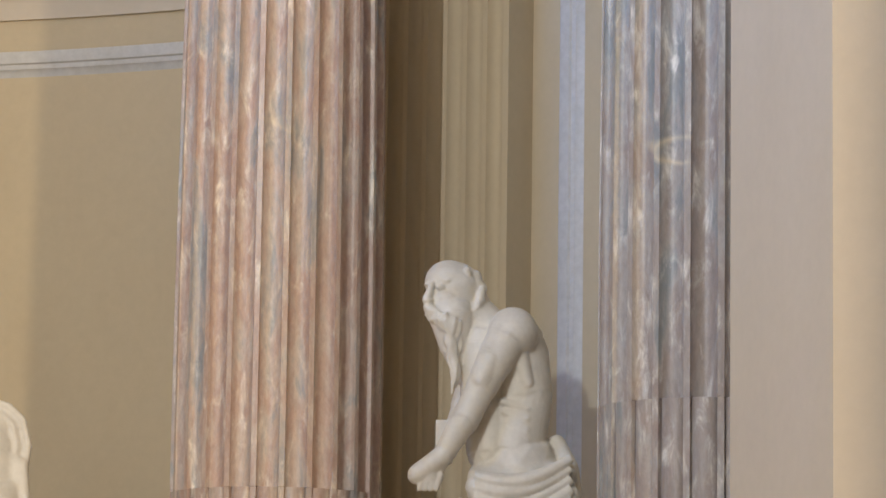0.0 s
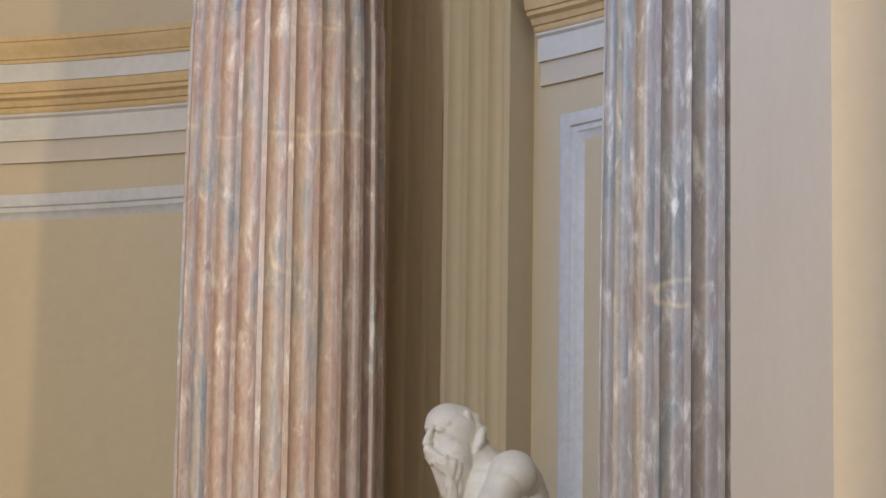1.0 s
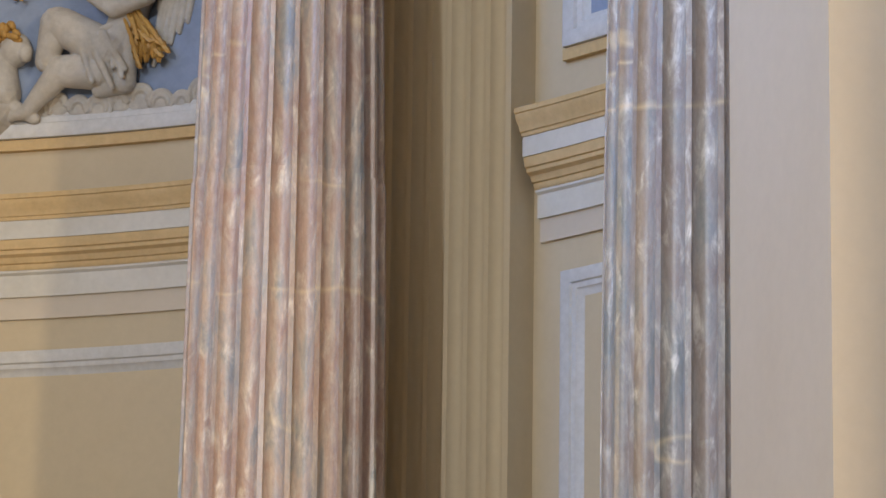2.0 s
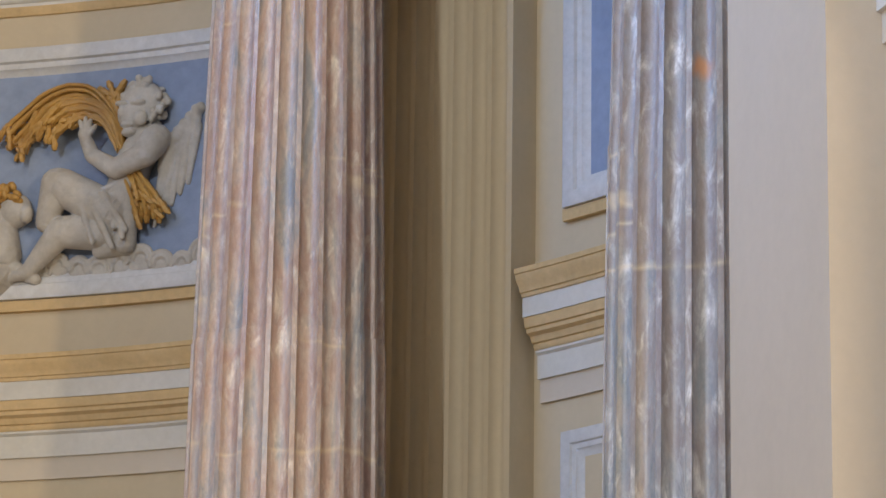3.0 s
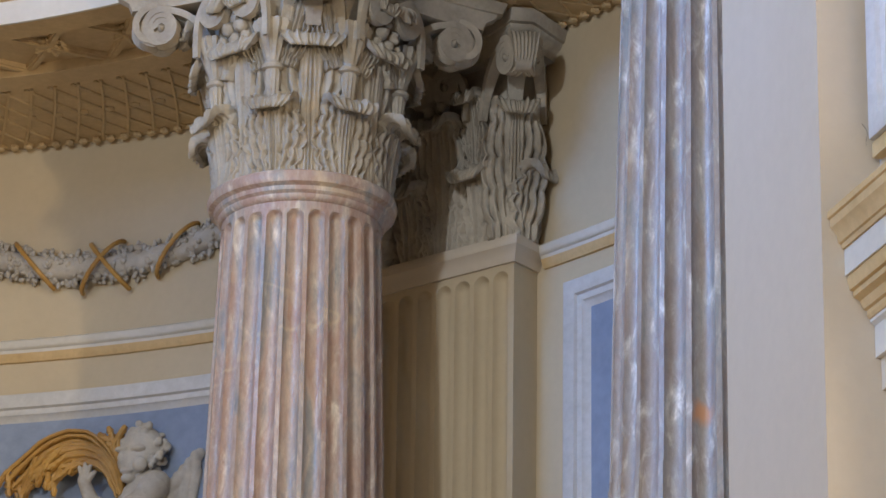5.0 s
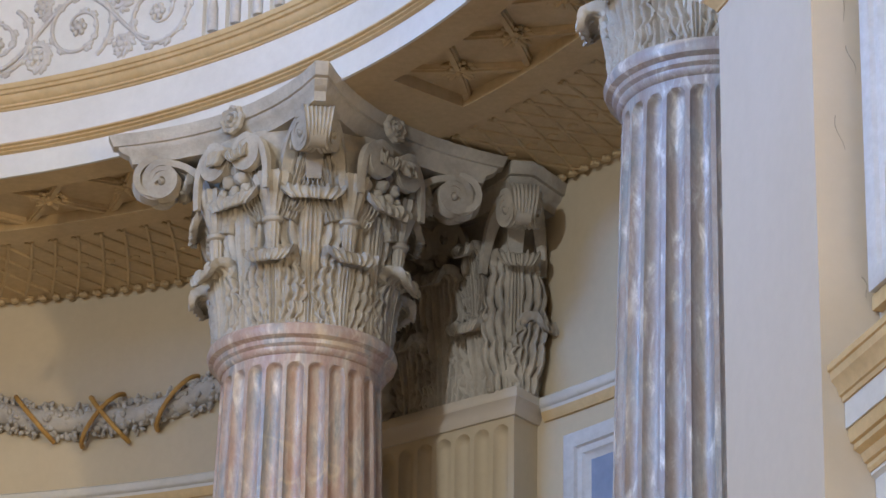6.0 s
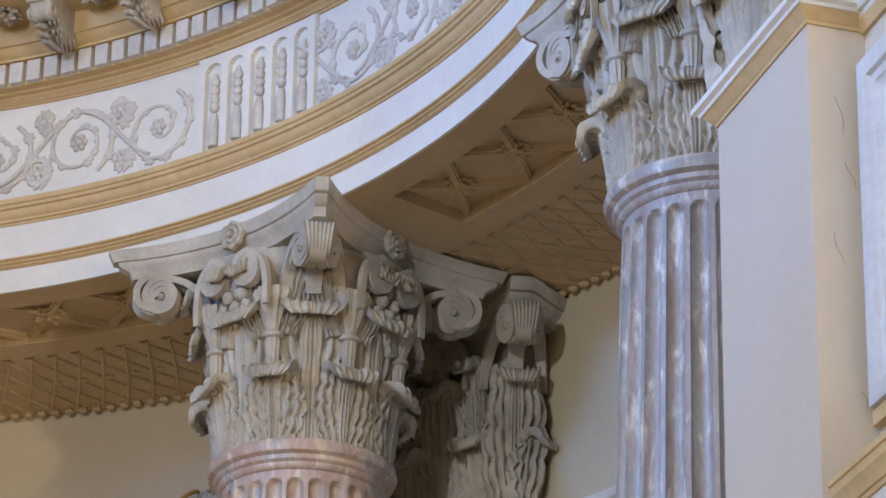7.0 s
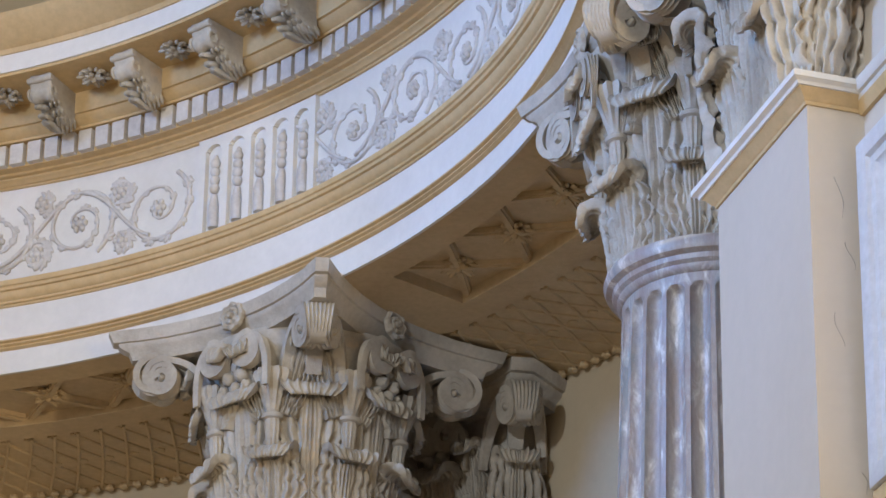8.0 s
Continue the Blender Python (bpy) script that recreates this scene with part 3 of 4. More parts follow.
def pilaster_capital(thing, width, depth):
    """Local axes of the pilaster: x along the wall, -y outward."""
    h = width / 2
    capital = part("capital", box(-h + 0.03, h - 0.03, -depth + 0.03, 0.2, NECK, ARCH - 0.15), STONE, thing, "weathered grey-beige stone capital with curled leaves", smooth=False)

    def face(x, y, turn, z=NECK):
        return pose(x, y, z, 0, 0, turn)
    low, high = FLAT_LEAF_LOW, FLAT_LEAF_HIGH
    for x in (-0.27, 0.27):
        stone_part("flat_lower_leaf", low, capital, face(x, -depth + 0.03, -90))
    stone_part("flat_upper_leaf", high, capital, face(0, -depth + 0.02, -90))
    for s in (-1, 1):
        stone_part("flat_upper_leaf", high, capital, face(s * (h - 0.04), -depth + 0.04, -90 + 45 * s))
        stone_part("flat_lower_leaf", low, capital, face(s * (h - 0.03), -depth + 0.16, -90 + 90 * s))
        corner = face(s * (h - 0.44), -depth + 0.44, -90 + 45 * s)
        stone_part("corner_leaf", CORNER_LEAF, capital, corner)
        for side in (-1, 1):
            stone_part("corner_volute", CORNER_SCROLL, capital, corner @ pose(0.875, side * 0.055, 0, 0, 0, -22 * side) @ pose(-0.925, 0, 0))
        stone_part("calyx_leaf", CALYX_LEAF, capital, face(s * 0.27, -depth + 0.52, -90, NECK + 0.52))
        stone_part("inner_volute", FACE_SCROLL, capital, face(0.02 * s, -depth - 0.10, 0 if s < 0 else 180))
    stone_part("berry_cluster", None, capital, face(0, -depth - 0.09, -90, NECK + 0.93))
    stone_part("rosette", None, capital, face(0, -depth - 0.10, -90, NECK + 1.335))
    bm = bmesh.new()
    rows = []
    for k, d in ((0.0, -0.10), (0.28, -0.085), (0.40, -0.05), (0.52, -0.035), (0.58, -0.035), (0.60, -0.012), (0.80, 0.0), (1.0, 0.012)):
        z = NECK + 1.215 + (CAP - 1.215) * k
        e, f = h + 0.27 + d, depth + 0.27 + d
        pts = [(-e + 0.05, 0.2), (-e, -f + 0.10), (-e + 0.10, -f)]
        pts += [(-e + 0.10 + (2 * e - 0.2) * t, -f + 0.62 * t * (1 - t)) for t in np.linspace(0.1, 0.9, 9)]
        pts += [(e - 0.10, -f), (e, -f + 0.10), (e - 0.05, 0.2)]
        rows.append([bm.verts.new((x, y, z)) for x, y in pts])
    grid_faces(bm, rows, close_v=True)
    bm.faces.new(rows[0][::-1])
    bm.faces.new(rows[-1])
    part("slab", bm, STONE, capital, angle=50)


pilaster_capital(pilaster, PW, PD)
pilaster_capital(pier, MW, PIER_DEPTH)

# ---------------------------------------------------------------- ornament of the entablature
OLD_STUCCO = plain("old_grey_stucco", (0.52, 0.49, 0.455), (0.38, 0.35, 0.32), 0.8, 24, 4.0, 0.3)
RELIEF = plain("grey_relief_stucco", (0.62, 0.59, 0.57), (0.50, 0.47, 0.46), 0.75, 24, 3.0, 0.3)


def on_frieze(degrees, z, proud=0.0):
    return ring_point(5.42 - proud, degrees, EYE + z)


DEG = math.degrees(1 / 5.42)      # degrees of arc for one metre along the frieze


def vine(bm, a, z, r0, turns, start, sense, rng, thick=0.017):
    """One leafy spiral of the frieze, rolling in round (a, z)."""
    pts, rad = [], []
    n = int(34 * turns)
    for i in range(n):
        t = i / (n - 1)
        r = r0 * (1 - t) ** 0.7 + 0.016
        ang = start - sense * t * turns * 2 * math.pi
        pts.append(on_frieze(a + r * math.cos(ang) * DEG, z + r * math.sin(ang), 0.006))
        rad.append(thick * (1 - 0.55 * t))
    tube(bm, pts, rad, 7)
    hub = on_frieze(a, z, 0.012)
    ball(bm, on_frieze(a, z, 0.006), (0.030, 0.030, 0.030), sub=2)
    for i in range(6):
        b = i * 1.047 + start
        ball(bm, on_frieze(a + 0.042 * math.cos(b) * DEG, z + 0.042 * math.sin(b), 0.008), (0.020, 0.020, 0.026), sub=1)
    for i in range(2, n - 12, 3):
        p = pts[i]
        d = (pts[i + 1] - p).normalized()
        out = (p - hub).normalized()
        fade = 1 - 0.5 * i / n
        for sgn in (-1, 1):
            if rng.random() < 0.25:
                continue
            # a leaf of three lobes that bends back along the stem
            size = rng.uniform(0.055, 0.10) * fade * (1.0 if sgn > 0 else 0.7)
            for turn, scale in ((0.15, 1.0), (0.65, 0.8), (1.1, 0.55)):
                way = (out * sgn * math.sin(turn) + d * math.cos(turn)).normalized()
                mid = p + way * size * scale * 0.6
                if EYE + 10.13 < mid.z < EYE + 10.72:
                    ball(bm, mid, (size * scale * 0.55, 0.010, 0.016), way.to_track_quat("X", "Z").to_matrix().to_4x4(), 2)


def frieze_panel(a_start, a_end, seed):
    """Running scrolls with leaves between two fluted panels."""
    rng = random.Random(seed)
    bm = bmesh.new()
    count = max(1, round((a_end - a_start) / DEG / 0.60))
    step = (a_end - a_start) / count
    for k in range(count):
        a = a_start + step * (k + 0.5)
        up = 1 if k % 2 else -1
        vine(bm, a, 10.425 + 0.012 * up, 0.245, rng.uniform(1.55, 1.8), math.pi + up * 1.0, up, rng)
        # a branch that fills the corner before the next scroll
        vine(bm, a + step * 0.50, 10.44 - up * 0.165, 0.075, 1.2, up * 1.2, -up, rng, 0.012)
        vine(bm, a + step * 0.46, 10.44 + up * 0.19, 0.05, 1.0, -up * 1.2, up, rng, 0.011)
        tube(bm, [on_frieze(a + step * t, 10.44 + up * 0.21 * math.cos(math.pi * t), 0.01) for t in np.linspace(0.1, 0.95, 14)], [0.014] * 14, 7)
    return bm


def arc_box(r0, r1, a0, a1, z0, z1, n=2, bm=None):
    return sweep([(r0, EYE + z0), (r0, EYE + z1), (r1, EYE + z1), (r1, EYE + z0)], a0, a1, n, bm)


KEEP = entablature.matrix_basis.inverted()


def trim_part(name, bm, material, label="", angle=40):
    ob = part(name, bm, material, entablature, label, angle=angle)
    ob.matrix_parent_inverse = KEEP
    return ob


BAY, HALF = 42.3, 5.0
mids = [49.65 - BAY, 49.65, 49.65 + BAY]
for i, (a0, a1) in enumerate(((mids[0] + HALF + 0.6, mids[1] - HALF - 0.5), (mids[1] + HALF + 0.5, mids[2] - HALF - 0.6))):
    trim_part("scroll_relief", frieze_panel(a0, a1, i), RELIEF, "grey stucco relief of leafy scrolls", 60)
husk_mesh = None
for mid in mids:
    for k in range(6):
        a = mid - HALF + 2 * HALF * k / 5 * 0.98
        trim_part("fillet", arc_box(5.385, 5.42, a - 0.20, a + 0.40, 10.075, 10.775), WHITE)
    for k in range(5):
        # round head of a flute
        a0, a1 = (mid - HALF + 2 * HALF * (k + e) / 5 * 0.98 + o for e, o in ((0, 0.40), (1, -0.20)))
        bm = bmesh.new()
        for i in range(10):
            u = (i + 0.5) / 5 - 1
            rise = 0.062 * math.sqrt(1 - u * u)
            arc_box(5.386, 5.42, a0 + (a1 - a0) * i / 10, a0 + (a1 - a0) * (i + 1) / 10, 10.66 + rise, 10.775, 1, bm)
        trim_part("flute_head", bm, WHITE)
    for k in range(5):
        a = mid - HALF + 2 * HALF * (k + 0.5) / 5 * 0.98 + 0.10
        bm = bmesh.new()
        for j in range(4):
            ball(bm, on_frieze(a, 10.42 + 0.058 * j, 0.012), (0.034, 0.034, 0.036))
        ball(bm, on_frieze(a, 10.63, 0.01), (0.018, 0.018, 0.03))
        tube(bm, [on_frieze(a, 10.15, 0.008), on_frieze(a, 10.30, 0.012), on_frieze(a, 10.375, 0.010)], [0.036, 0.036, 0.02], 10)
        trim_part("husk_drop", bm, RELIEF)

# dentils, modillions and the flowers between them
dentil = None
STEP = 1.37
for k in range(int((A1 - A0) / STEP)):
    a = A0 + STEP * (k + 0.5)
    m = KEEP @ pose(CX, CY, 0, 0, 0, a)
    if dentil is None:
        dentil = part("dentil", box(5.195, 5.25, -0.046, 0.046, EYE + 10.835, EYE + 10.975), RELIEF, entablature, smooth=False)
        dentil.matrix_basis = m
    else:
        again("dentil", dentil, entablature, m)


def modillion_mesh():
    """A scrolled bracket with a hanging leaf; it juts towards the axis (-x)."""
    bm = bmesh.new()
    side = [(5.10, 11.19), (5.10, 10.99), (5.07, 10.95), (5.02, 10.935), (4.97, 10.96), (4.95, 11.01), (4.91, 11.04), (4.86, 11.02), (4.82, 11.03), (4.80, 11.07), (4.81, 11.12), (4.80, 11.14), (4.79, 11.19)]
    rows = []
    for y in (-0.095, -0.08, -0.05, -0.02, 0.02, 0.05, 0.08, 0.095):
        shrink = 0.012 if abs(y) in (0.095, 0.02) else 0.0
        rows.append([bm.verts.new((x + shrink * 0.5, y, EYE + z + (shrink if z < 11.1 else 0))) for x, z in side])
    grid_faces(bm, rows, close_v=True)
    bm.faces.new(rows[0])
    bm.faces.new(rows[-1][::-1])
    rng = random.Random(4)
    # the hanging leaf: lobes in pairs along a rib, curling up at the tip
    for j in range(5):
        t = j / 4
        x, z = 5.08 - 0.19 * t, EYE + 10.955 - 0.03 * math.sin(math.pi * t) + 0.06 * t * t
        ball(bm, Vector((x, 0, z - 0.012)), (0.06, 0.014, 0.020), pose(0, 0, 0, 0, 15 - 40 * t, 0), 2)
        for side in (-1, 1):
            for off, long in ((0.034, 0.062), (0.064, 0.055), (0.092, 0.042)):
                ball(bm, Vector((x + off * 0.35, side * off, z + off * 0.25)), (long, 0.013, 0.020), pose(0, 0, 0, 0, 25 - 45 * t, -side * 28), 2)
    for s in (-1, 1):
        tube(bm, [Vector((4.835 + 0.034 * math.cos(t), s * 0.1, EYE + 11.075 + 0.034 * math.sin(t))) for t in np.linspace(0, 6, 14)], [0.012] * 14, 6)
    tube(bm, [Vector((4.80, -0.11, EYE + 11.16)), Vector((4.80, 0.11, EYE + 11.16))], [0.022, 0.022], 8)
    bmesh.ops.scale(bm, vec=(1, 0.80, 1), verts=bm.verts)
    return bm


def leafy_flower_mesh(r, seed=0):
    """A carved flower facing +x: a knob among two rings of uneven, cupped petals."""
    rng = random.Random(seed)
    bm = bmesh.new()
    ball(bm, Vector((0.04, 0, 0)), (0.03, r * 0.2, r * 0.2))
    for count, reach, lift in ((4, 0.40, 0.045), (6, 0.66, 0.022)):
        for k in range(count):
            a = 2 * math.pi * (k + rng.uniform(-0.15, 0.15)) / count
            for side in (-1, 0, 1):
                b = a + side * 0.28
                at = Vector((lift - 0.012 * abs(side), r * reach * math.sin(b), r * reach * math.cos(b)))
                ball(bm, at, (0.016, r * 0.13, r * (0.42 - 0.08 * abs(side))), pose(0, 0, 0, -math.degrees(b), 0, 0) @ pose(0, 0, 0, 0, 24, 0))
    return bm


first = bloom = None
for k in range(18):
    a = 64.15 - 7.45 * 5 + 7.45 * k - 7.45 * 5
    m = KEEP @ pose(CX, CY, 0, 0, 0, a)
    if first is None:
        first = part("modillion", modillion_mesh(), STONE, entablature, "weathered stone bracket with a leaf", angle=50)
        first.matrix_basis = m
    else:
        again("modillion", first, entablature, m)
    m = KEEP @ pose(CX, CY, 0, 0, 0, a - 3.7) @ pose(4.93, 0, EYE + 11.19, 0, 90, 0)
    if bloom is None:
        bloom = part("soffit_flower", leafy_flower_mesh(0.105), STONE, entablature)
        bloom.matrix_basis = m
    else:
        again("soffit_flower", bloom, entablature, m)

# soffit: plain margins with sunk panels, a lattice and flowers in them
for a0, a1, r0, r1 in ((A0, A1, 5.46, 5.69), (A0, A1, 6.23, 6.43), (A0, 18.7, 5.69, 6.23), (40.3, 61.0, 5.69, 6.23), (82.6, A1, 5.69, 6.23)):
    tagged(link("soffit_margin", arc_box(r0, r1, a0, a1, 9.503, 9.58, max(4, int(a1 - a0))), TAN), "plain tan stucco margin of the soffit", "soffit", kind="structure")
for mid in (29.5, 71.8):
    bm = bmesh.new()
    cells = 4
    w = 21.6 / cells
    for k in range(cells):
        for s in (-1, 1):
            a = mid - 10.8 + w * (k + 0.5)
            for t0, t1 in zip(np.linspace(0, 1, 7)[:-1], np.linspace(0, 1, 7)[1:]):
                ends = [(5.69 + 0.54 * t, a + s * (w - 0.7) * (t - 0.5)) for t in (t0, t1)]
                for wide, deep in ((0.36, 0.05), (0.20, 0.035)):
                    lo = [bm.verts.new(ring_point(r, b + o * wide, ARCH + deep)) for r, b in ends for o in (-1, 1)]
                    hi = [bm.verts.new(ring_point(r, b + o * (wide + 0.06), ARCH + 0.085)) for r, b in ends for o in (-1, 1)]
                    for q in ((lo[0], lo[1], lo[3], lo[2]), (lo[0], lo[2], hi[2], hi[0]), (lo[1], hi[1], hi[3], lo[3])):
                        bm.faces.new(q)
    tagged(link("soffit_lattice", bm, TAN), "tan stucco lattice of crossed bars on the soffit", "ornament", kind="structure")
    for k in range(cells):
        fl = link("soffit_rosette", leafy_flower_mesh(0.12, k), TAN)
        fl.matrix_basis = pose(CX, CY, 0, 0, 0, mid - 10.8 + w * (k + 0.5)) @ pose(5.965, 0, ARCH + 0.08, 0, 90, 0)
        tagged(fl, "small tan stucco flower on the soffit", "ornament", "soffit flowers", kind="structure")

# lattice over the passage behind the columns
bm = bmesh.new()
for k in range(-4, 78):
    a = 6 + 1.45 * k
    for s in (-1, 1):
        if 3 < a - 3.4 and a + 3.4 < A1:
            tube(bm, [ring_point(6.50 + 0.88 * t, a + s * 3.3 * (t - 0.5), ARCH + 0.032) for t in np.linspace(0, 1, 6)], [0.013] * 6, 6)
tagged(link("passage_lattice", bm, TAN), "dense tan stucco lattice over the passage", "ornament", kind="stuff")
bm = bmesh.new()
for k in range(140):
    ball(bm, ring_point(7.38, 4 + 0.77 * k, ARCH + 0.02), (0.035, 0.035, 0.03), sub=1)
    if k % 2:
        ball(bm, ring_point(6.94, 4 + 0.77 * k, ARCH + 0.04), (0.04, 0.04, 0.03), sub=1)
tagged(link("passage_beads", bm, TAN), "small tan stucco knobs along the passage ceiling", "ornament", kind="stuff")

# ---------------------------------------------------------------- panels on the walls
# The faint lilac cast in this white copies bluish daylight on the frames.
COOL_LIT_WHITE = plain("cool_lit_frame", (0.60, 0.60, 0.62), (0.53, 0.53, 0.54), 0.7, 20, 1.6, 0.12)
FRAME_CURVE = [(0, 0.0), (0.0, 0.05), (0.012, 0.056), (0.07, 0.05), (0.078, 0.034), (0.105, 0.03), (0.115, 0.014), (0.15, 0.0)]


def panel_frame(surface, u0, u1, z0, z1, width=0.15, depth=1.0):
    """A mitred moulding round a panel; surface(u, z, proud) gives places on the wall."""
    bm = bmesh.new()
    corners = []
    n = 16
    loop = [(u0 + (u1 - u0) * k / n, z0, 0, -1) for k in range(n)] + [(u1, z0 + (z1 - z0) * k / n, 1, 0) for k in range(n)]
    loop += [(u1 - (u1 - u0) * k / n, z1, 0, 1) for k in range(n)] + [(u0, z1 - (z1 - z0) * k / n, -1, 0) for k in range(n)]
    um, zm = (u0 + u1) / 2, (z0 + z1) / 2
    rows = []
    for u, z, _, _ in loop:
        row = []
        for d, proud in FRAME_CURVE:
            d = d * width / 0.15
            fu = (abs(u1 - u0) / 2 - d) / (abs(u1 - u0) / 2)
            fz = ((z1 - z0) / 2 - d) / ((z1 - z0) / 2)
            row.append(bm.verts.new(surface(um + (u - um) * fu, zm + (z - zm) * fz, proud * depth)))
        rows.append(row)
    grid_faces(bm, rows, close_u=True, close_v=True)
    return bm


def curved(u, z, proud):
    return ring_point(R_WALL - proud, math.degrees(u / R_WALL), EYE + z)


def flat(u, z, proud):
    return FLAT + T * u + N * proud + Vector((0, 0, EYE + z))


def slab_on(surface, u0, u1, z0, z1, proud, n=24):
    bm = bmesh.new()
    rows = [[bm.verts.new(surface(u0 + (u1 - u0) * i / n, z, p)) for z, p in ((z0, 0), (z0, proud), (z1, proud), (z1, 0))] for i in range(n + 1)]
    grid_faces(bm, rows, close_v=True)
    bm.faces.new(rows[0])
    bm.faces.new(rows[-1][::-1])
    return bm


def wall_panel(surface, u0, u1, where, z0=6.11, z1=7.77):
    thing = empty("relief_panel", Matrix(), f"blue stucco panel in a pale moulded frame on the {where} wall", "wall panel", "framed wall panels")
    part("ground", slab_on(surface, u0 + 0.16, u1 - 0.16, z0 + 0.13, z1 - 0.15, 0.006), BLUE, thing, "dusty blue ground")
    part("frame", panel_frame(surface, u0, u1, z0, z1, 0.195, 1.35), COOL_LIT_WHITE, thing)
    part("sill", slab_on(surface, u0 - 0.02, u1 + 0.02, z0 - 0.075, z0 - 0.004, 0.045), OCHRE, thing)
    return thing


def arc(degrees):
    return radians(degrees) * R_WALL


left_panel = wall_panel(curved, arc(63.0), arc(82.5), "curved", 6.04, 7.75)
wall_panel(curved, arc(22.0), arc(43.1), "curved", 6.093, 7.795)
wall_panel(flat, 1.12, 3.8, "flat")
for surface, u0, u1, where in ((curved, arc(60.5), arc(84), "curved"), (curved, arc(21.0), arc(43.3), "curved"), (flat, 1.3, 3.9, "flat")):
    fr = link("trim_panel", panel_frame(surface, u0, u1, 0.2, {60.5: 4.645, 21.0: 4.745}.get(round(math.degrees(u0 / R_WALL), 1), 4.6), 0.16, 0.9), COOL_LIT_WHITE)
    tagged(fr, "pale moulded frame of a large plain panel, tinted lilac for bluish light", "moulding", kind="structure")


# scuffs and hairline cracks in the plaster of the plain pilaster
CRACK = plain("crack_shadow_plaster", (0.36, 0.33, 0.28), (0.28, 0.25, 0.21), 0.9)
rng = random.Random(31)
for k, (u, z, long) in enumerate(((0.10, 6.95, 0.16), (0.17, 7.30, 0.13), (0.13, 7.62, 0.20), (0.20, 6.2, 0.10))):
    bm = bmesh.new()
    at = PIER_B - N * u + T * 0.002 + Vector((0, 0, EYE + z))
    line = [at + N * (0.012 * math.sin(q * 5 + k) - 0.03 * q) + Vector((0, 0, -long * q)) for q in np.linspace(0, 1, 9)]
    tube(bm, line, [0.0016 * (1 - 0.6 * q) + rng.uniform(0, 0.0008) for q in np.linspace(0, 1, 9)], 5)
    tagged(link("crack", bm, CRACK), "hairline crack in the plaster of a pilaster", "crack", "plaster cracks", kind="structure")

# small iron hooks left in the masonry
IRON = plain("dark_iron", (0.05, 0.045, 0.04), (0.03, 0.03, 0.03), 0.6)
for at in (FLAT + T * (MW + 0.05) + N * 0.21 + Vector((0, 0, EYE + 5.72)), PIER_A - T * 0.004 - N * 0.06 + Vector((0, 0, EYE + 7.09))):
    bm = bmesh.new()
    tube(bm, [at, at + Vector((0, 0, 0.05)) - T * 0.01, at + Vector((0, 0, 0.075)) - T * 0.03, at + Vector((0, 0, 0.06)) - T * 0.05], [0.012, 0.011, 0.010, 0.007], 8)
    tagged(link("iron_hook", bm, IRON), "small dark iron hook fixed in the masonry", "hook", "iron hooks")


# ---------------------------------------------------------------- sculpture
def limb(bm, a, b, r0, r1, sides=28):
    """A rounded, tapering rod from a to b."""
    a, b = Vector(a), Vector(b)
    n = max(2, int((b - a).length / (0.5 * max(0.02, min(r0, r1)))) + 1)
    n = min(n, 14)
    tube(bm, [a.lerp(b, k / n) for k in range(n + 1)], [r0 + (r1 - r0) * k / n for k in range(n + 1)], sides)
    ball(bm, a, (r0, r0, r0))
    ball(bm, b, (r1, r1, r1))


def lump(bm, at, size, turn=0):
    ball(bm, Vector(at), size, pose(0, 0, 0, 0, turn, 0), 3)


def carve(ob, voxel, passes=4):
    """Melts the rods and lumps of one sculpture into one skin."""
    mod = ob.modifiers.new("skin", "REMESH")
    mod.mode, mod.voxel_size, mod.use_smooth_shade = "VOXEL", voxel, True
    mod = ob.modifiers.new("soften", "SMOOTH")
    mod.factor, mod.iterations = 0.5, passes
    return ob


figure = bmesh.new()
limb(figure, (-0.42, -0.20, 0.10), (-0.29, -0.22, 0.20), 0.055, 0.055)
box(-0.33, -0.24, -0.10, 0.10, 0.18, 0.40, figure)
lump(figure, (-0.239, -0.010, 1.104), (0.146, 0.137, 0.149), 0)
lump(figure, (-0.269, -0.020, 1.140), (0.131, 0.125, 0.119), 0)
lump(figure, (-0.293, -0.040, 1.021), (0.107, 0.107, 0.107), 0)
limb(figure, (-0.388, -0.080, 1.119), (-0.275, -0.137, 1.134), 0.015, 0.015)
limb(figure, (-0.358, -0.120, 1.119), (-0.385, -0.140, 1.033), 0.015, 0.024)
lump(figure, (-0.382, -0.140, 1.027), (0.030, 0.027, 0.021), 0)
lump(figure, (-0.281, -0.125, 1.042), (0.051, 0.036, 0.039), 10)
lump(figure, (-0.370, -0.060, 1.051), (0.036, 0.042, 0.042), 0)
lump(figure, (-0.313, -0.135, 1.096), (0.024, 0.018, 0.015), 0)
limb(figure, (-0.382, -0.140, 0.991), (-0.287, -0.145, 0.943), 0.024, 0.027)
limb(figure, (-0.382, -0.130, 0.991), (-0.358, -0.120, 0.931), 0.024, 0.024)
lump(figure, (-0.101, -0.095, 1.051), (0.024, 0.027, 0.060), 12)
lump(figure, (-0.110, -0.110, 1.021), (0.015, 0.018, 0.024), 0)
limb(figure, (-0.134, -0.050, 1.170), (-0.090, -0.040, 0.976), 0.036, 0.036)
limb(figure, (-0.161, -0.080, 0.973), (-0.101, -0.060, 0.925), 0.036, 0.036)
limb(figure, (-0.254, -0.060, 0.961), (-0.235, -0.060, 0.80), 0.125, 0.085)
limb(figure, (-0.235, -0.060, 0.80), (-0.20, -0.03, 0.62), 0.08, 0.03)
rng = random.Random(21)
